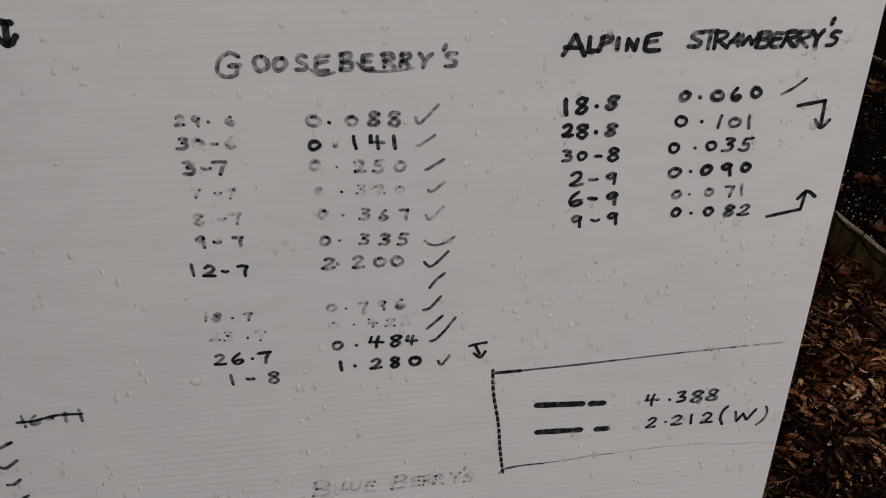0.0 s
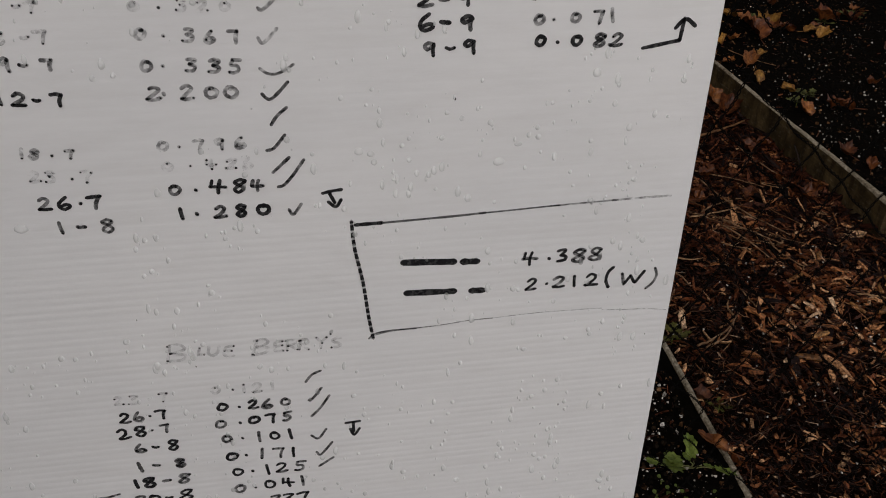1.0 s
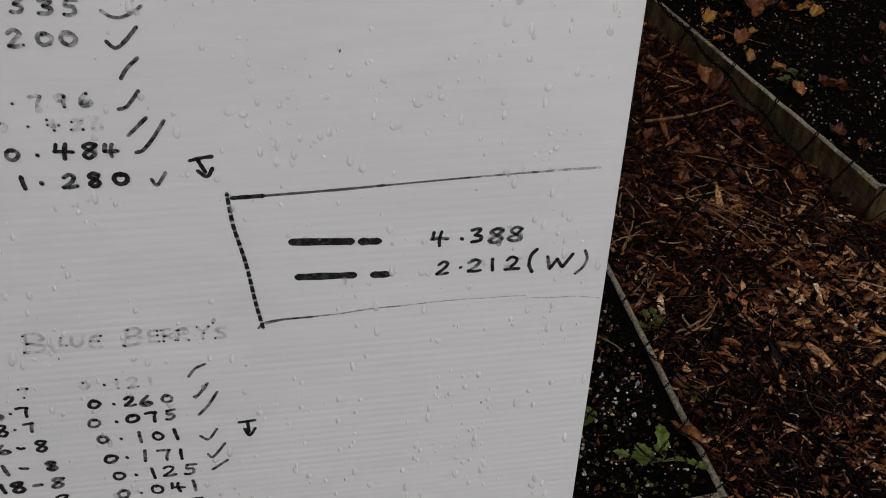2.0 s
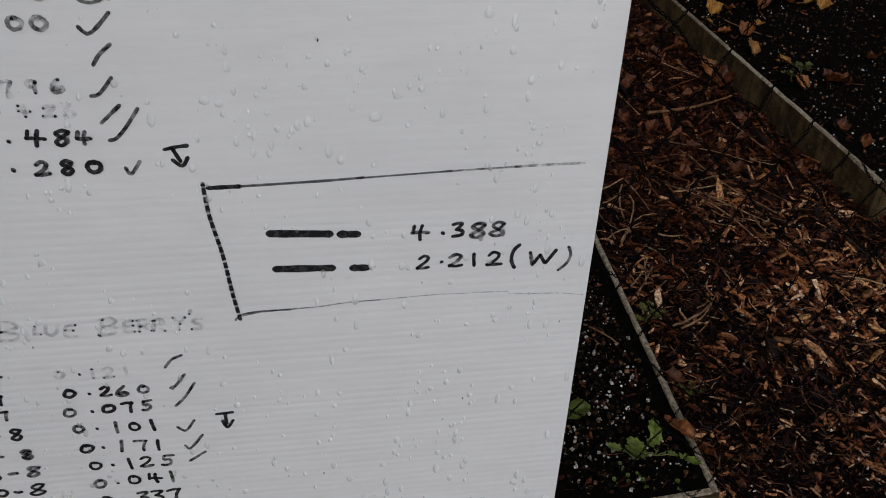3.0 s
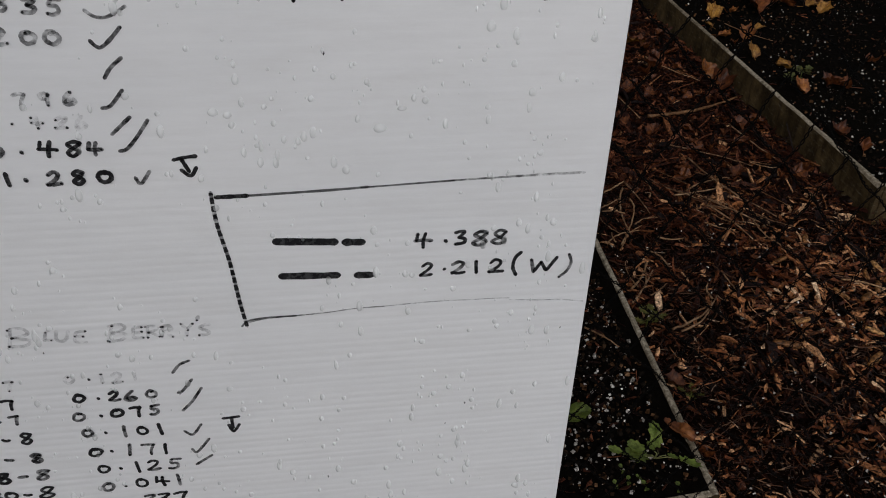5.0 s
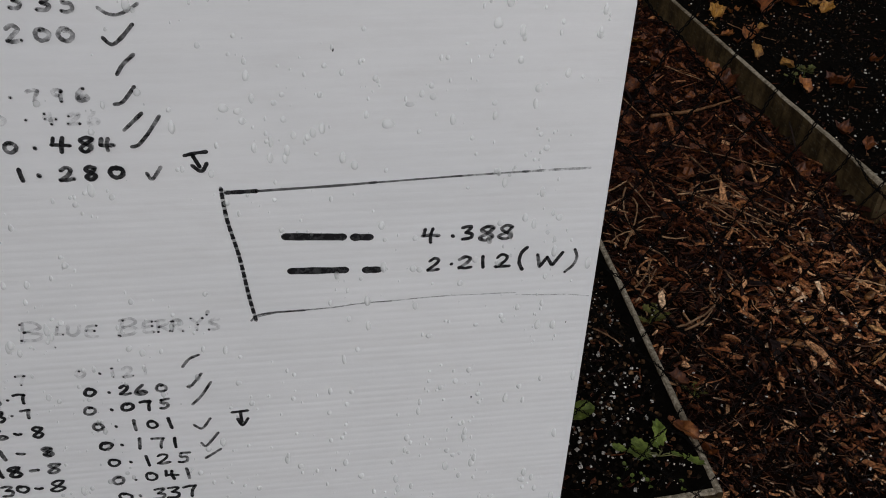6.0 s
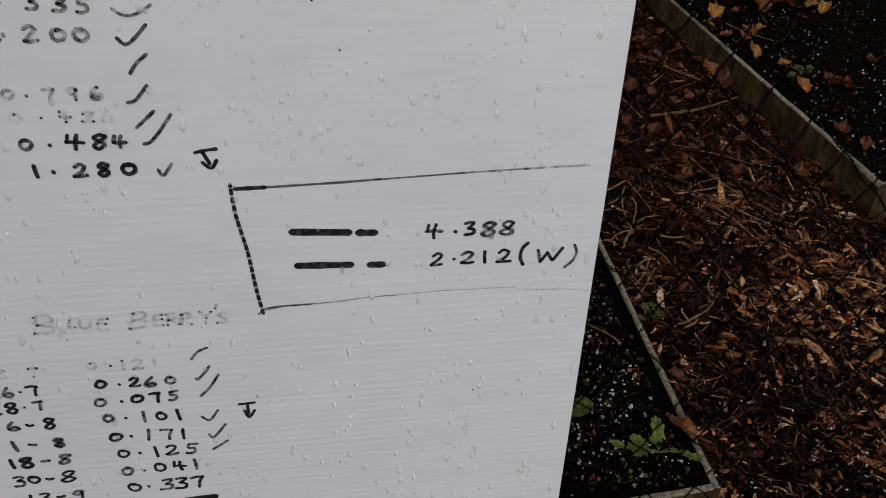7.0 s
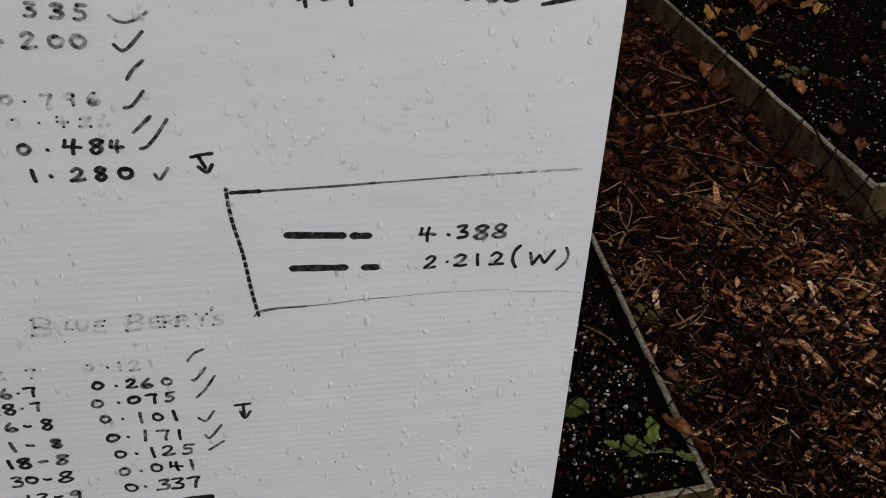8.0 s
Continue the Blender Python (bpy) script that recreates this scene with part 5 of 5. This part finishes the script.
def mulch(n, seed):
    rng = random.Random(seed)
    fresh, rotten = [], []
    while len(fresh) + len(rotten) < n:
        y = 0.15 + 4.3 * rng.random() ** 1.15
        if y < 1.92:
            x = rng.uniform(0.815, 2.6)
            if x > 1.9 and rng.random() < 0.5 + (x - 1.9) * 0.7:
                continue
        else:
            edge = 1.729 - (y - 1.9) * 0.03
            x = rng.uniform(0.815 + 0.021 * (y - 0.86), edge)
        if y < 0.85:
            x = rng.gauss(1.0, 0.6)
            y -= abs(rng.gauss(0, 0.35))
        good = rng.random() < fresh_share(x, y)
        size = chip_size(rng)
        k = (0.86 if y < 1.9 else 1.1) + 0.6 * noise.noise((x * 2.3, y * 2.3, 4)) + (0.3 if good and x > 1.05 else 0.0)
        k = max(0.4, min(1.45, k)) * max(0.28, min(1.9, math.exp(rng.gauss(-0.34, 0.48)))) * (1.05 if good else 0.95) * (0.68 + 0.45 * max(0.0, min(1.0, (y - 1.15) / 0.35)))
        v, f = chip_shape(rng, size[0] * k, size[1] * k, size[2] * k, size[3])
        pile = 0.032 * max(0.0, noise.noise((x * 4, y * 4, 8)))
        deep = rng.random() ** (1.3 if good else 1.8) * 0.030
        (fresh if good else rotten).append((lay(rng, v, x, y, path_height(x, y) + 0.004 + deep + pile, 34), f))
    ob = new("bark_mulch", mesh_of("bark_mulch", *join(fresh), CHIPS))
    tagged(ob, "wet brown shredded bark and wood chips covering the path", "bark mulch", kind="stuff")
    ob = new("leaf_litter", mesh_of("leaf_litter", *join(rotten), ROTTEN))
    tagged(ob, "dark rotting leaf and bark litter between the chips", "leaf litter", kind="stuff")


mulch(42000, 5)


def wider_litter(n, seed):
    """Thinner litter on the rest of the ground round the beds."""
    rng = random.Random(seed)
    shapes = []
    while len(shapes) < n:
        x, y = rng.gauss(1.0, 1.3), rng.gauss(0.7, 1.7)
        if x < -1.2 or y > 5.5:
            continue
        if -0.5 < x < 0.81 and 0.70 < y < 4.0 or x > 1.2 and 1.87 < y < 5.5 or 0.81 < x < 1.75 and 0.15 < y < 4.4 and rng.random() < 0.85:
            continue
        size = chip_size(rng)
        v, f = chip_shape(rng, *size)
        shapes.append((lay(rng, v, x, y, path_height(x, y) + 0.005 + rng.random() * 0.008, 14), f))
    ob = new("scattered_bark", mesh_of("scattered_bark", *join(shapes), CHIPS))
    tagged(ob, "thin scatter of bark chips on dark earth round the beds", "bark mulch", kind="stuff")


def shreds(n, seed):
    """Fine frayed bark between the beds, where the path is most trodden."""
    rng = random.Random(seed)
    shapes = []
    while len(shapes) < n:
        x, y = rng.uniform(0.815, 1.85), 0.6 + 1.6 * rng.random()
        if noise.noise((x * 5, y * 5, 2)) < rng.uniform(-0.5, 0.2) - (0.3 if y < 1.5 else 0.0) or y > 1.88 and x > 1.7:
            continue
        v, f = chip_shape(rng, 0.003 + 0.034 * rng.random() ** 2.2, 0.0008 + 0.0042 * rng.random() ** 2, rng.uniform(0.0008, 0.002), rng.uniform(0.2, 0.9))
        shapes.append((lay(rng, v, x, y, path_height(x, y) + 0.014 + rng.random() * 0.024, 30), f))
    ob = new("bark_shreds", mesh_of("bark_shreds", *join(shapes), SHREDS))
    tagged(ob, "fine glistening shreds of wet bark on the trodden path", "bark mulch", kind="stuff")


shreds(12000, 61)


def chunk(rng):
    """A thick piece of bark or split wood."""
    return rng.uniform(0.018, 0.052), rng.uniform(0.006, 0.017), rng.uniform(0.003, 0.008), rng.uniform(0.45, 1.0)


def loose_chips(n, seed):
    """Fresh chips lying uppermost, in drifts."""
    rng = random.Random(seed)
    shapes = []
    while len(shapes) < n:
        x, y = rng.uniform(0.82, 2.0), 0.5 + 1.85 * rng.random()
        drift = noise.noise((x * 3.3, y * 3.3, 17)) + ((0.5 if x > 1.06 else 0.1) if y < 1.12 else -0.12 if y < 1.34 else -0.4 if y > 1.65 else 0.3 if x > 1.15 and y < 1.6 else -0.1)
        if drift < rng.uniform(-0.3, 0.55) or y > 1.89 and x > 1.7:
            continue
        size = chunk(rng) if rng.random() < 0.45 else chip_size(rng)
        k = rng.uniform(0.55, 1.2) * (0.7 if y < 1.25 else 1.0)
        v, f = chip_shape(rng, size[0] * k, size[1] * k, size[2] * k, size[3])
        pile = 0.032 * max(0.0, noise.noise((x * 4, y * 4, 8)))
        shapes.append((lay(rng, v, x, y, path_height(x, y) + 0.026 + rng.random() * 0.012 + pile, 26), f))
    ob = new("fresh_bark_chips", mesh_of("fresh_bark_chips", *join(shapes), LOOSE))
    tagged(ob, "fresh orange-brown bark chips lying on top of the path", "bark mulch", kind="stuff")


loose_chips(2300, 71)
wider_litter(17000, 21)


def crumbs(name, n, mat, low, high, seed, clump, label, category):
    """Small lumps lying on the compost of both beds."""
    rng = random.Random(seed)
    shapes = []
    while len(shapes) < n:
        if rng.random() < (0.52 if mat is PERLITE else 0.55):
            x, y = 0.775 - 0.455 * (rng.random() + 0.6 * rng.random() ** 4), 0.880 + 1.14 * (rng.random() + 0.6 * rng.random() ** 4)
        elif rng.random() < 0.3:
            x, y = rng.uniform(-0.40, 0.74), rng.uniform(0.88, 3.9)
        else:
            p = FAR_BED @ Vector((rng.uniform(0.026, 1.2), 0.024 + 2.7 * rng.random() ** (1.9 if mat is PERLITE else 1.2), 0))
            x, y = p.x, p.y
        patch = 0.7 * math.exp(-((x - 2.0) ** 2 + (y - 2.42) ** 2) / 0.06) if mat is PERLITE else 0.0
        if noise.noise((x * 5, y * 5, seed)) + patch < (clump if x > 1.0 else clump - 0.55):
            continue
        s = (low + (high - low) * rng.random() ** 2.2) * (0.86 if x > 1.0 and mat is PERLITE else 1.0)
        v = [Vector(q) * s * rng.uniform(0.35, 0.62) for q in ((1, 0, 0), (-1, 0, 0), (0, 1, 0), (0, -1, 0), (0, 0, 0.9), (0, 0, -0.9), (0.6, 0.6, 0.4), (-0.6, 0.5, -0.5))]
        f = [(0, 6, 4), (6, 2, 4), (2, 1, 4), (1, 3, 4), (3, 0, 4), (0, 2, 6), (2, 0, 5), (0, 3, 5), (3, 1, 5), (1, 7, 5), (7, 2, 5), (1, 2, 7)]
        shapes.append((lay(rng, v, x, y, soil_height(x, y) + s * 0.22, 90), f))
    ob = new(name, mesh_of(name, *join(shapes), mat))
    return tagged(ob, label, category, kind="stuff")


crumbs("compost_crumbs", 14000, CRUMB, 0.004, 0.016, 11, -1.0, "loose black compost crumbs and bark bits", "compost")
crumbs("perlite", 6000, PERLITE, 0.0018, 0.0115, 12, 0.0, "white perlite grains scattered in black compost", "perlite")

def path_specks(n, seed):
    """Single perlite grains spilt on the path beside the beds."""
    rng = random.Random(seed)
    shapes = []
    for k in range(n):
        x, y = rng.uniform(0.83, 1.6), rng.uniform(0.85, 1.9)
        v, f = chip_shape(rng, rng.uniform(0.002, 0.0065), rng.uniform(0.002, 0.005), rng.uniform(0.002, 0.004), 0.8)
        shapes.append((lay(rng, v, x, y, path_height(x, y) + 0.038, 40), f))
    ob = new("spilt_perlite", mesh_of("spilt_perlite", *join(shapes), PERLITE))
    tagged(ob, "a few white perlite grains spilt on the bark path", "perlite", kind="stuff")


path_specks(150, 45)


def bed_litter(n, seed):
    """Bits of bark and straw lying on the compost."""
    rng = random.Random(seed)
    shapes = []
    for k in range(n):
        if rng.random() < 0.55:
            x, y = rng.uniform(0.34, 0.77), rng.uniform(0.89, 2.0)
        else:
            p = FAR_BED @ Vector((rng.uniform(0.03, 1.0), 0.03 + 2.2 * rng.random(), 0))
            x, y = p.x, p.y
        size = chip_size(rng)
        v, f = chip_shape(rng, size[0] * 0.6, size[1] * 0.6, size[2], size[3])
        shapes.append((lay(rng, v, x, y, soil_height(x, y) + 0.003, 12), f))
    ob = new("bed_litter", mesh_of("bed_litter", *join(shapes), ROTTEN))
    tagged(ob, "bits of bark and straw lying on black compost", "litter", kind="stuff")


bed_litter(760, 44)

# single chips that lie on top, within reach of the net
rng = random.Random(77)
SHARDS = []
for k in range(24):
    v, f = chip_shape(rng, *(chunk(rng) if k % 2 else chip_size(rng)))
    SHARDS.append(mesh_of("wood_chip", v, f, CHIP_ONE))
for k in range(290):
    x, y = rng.uniform(0.84, 1.62), rng.uniform(0.9, 2.27)
    ob = part("wood_chip", SHARDS[k % 24], ground)
    ob.matrix_basis = pose(x, y, path_height(x, y) + 0.028 + rng.uniform(0, 0.012), rng.gauss(0, 16), rng.gauss(0, 14), rng.uniform(0, 360)) @ Matrix.Scale(rng.uniform(0.35, 0.6) if y < 1.3 else rng.uniform(0.6, 1.0), 4)

# thick rounded nuggets of bark, gathered beside the long bed
NUGGET = pieces_material("golden_bark_nugget", [(0.0, (0.0649, 0.026, 0.00826)), (0.5, (0.189, 0.0885, 0.0283)), (1.0, (0.425, 0.236, 0.0885))], 0.34, "object", 120.0, 0.8, 0.2)


def nugget_mesh(seed, length, width):
    """A stubby lump, rounded, with flattened sides and a ridge or two."""
    verts, faces, rings, seg = [], [], 6, 7
    for j in range(rings):
        t = j / (rings - 1)
        r = width / 2 * (0.35 + 0.65 * math.sin(math.pi * (0.12 + 0.76 * t)))
        for k in range(seg):
            a = 2 * math.pi * k / seg
            bulge = 1 + 0.35 * noise.noise((math.cos(a) * 1.4 + seed * 3.3, math.sin(a) * 1.4, t * 2.5))
            verts.append(((t - 0.5) * length, r * bulge * math.cos(a), 0.7 * r * bulge * math.sin(a)))
    for j in range(rings - 1):
        for k in range(seg):
            k2 = (k + 1) % seg
            faces.append((j * seg + k, (j + 1) * seg + k, (j + 1) * seg + k2, j * seg + k2))
    faces += [tuple(range(seg)), tuple((rings - 1) * seg + k for k in range(seg - 1, -1, -1))]
    return mesh_of("bark_nugget", verts, faces, NUGGET, True)


LUMPS = [nugget_mesh(k, 0.050 + 0.006 * (k % 3), 0.018 + 0.003 * (k % 2)) for k in range(6)]
for k, (x, y, turn) in enumerate(((1.558, 1.609, 75), (1.565, 1.560, 55), (1.441, 1.531, 125), (1.503, 1.513, 40), (1.284, 1.440, 10), (1.207, 1.360, 160),
                                  (1.455, 1.388, 150), (1.610, 1.640, 100), (1.350, 1.700, 20), (1.480, 1.800, 60), (1.590, 1.450, 170), (1.400, 1.290, 35))):
    ob = part("bark_nugget", LUMPS[k % 6], ground)
    ob.matrix_basis = pose(x, y, path_height(x, y) + 0.040, rng.uniform(-20, 20), rng.uniform(-12, 12), turn) @ Matrix.Scale(rng.uniform(0.7, 1.1), 4)
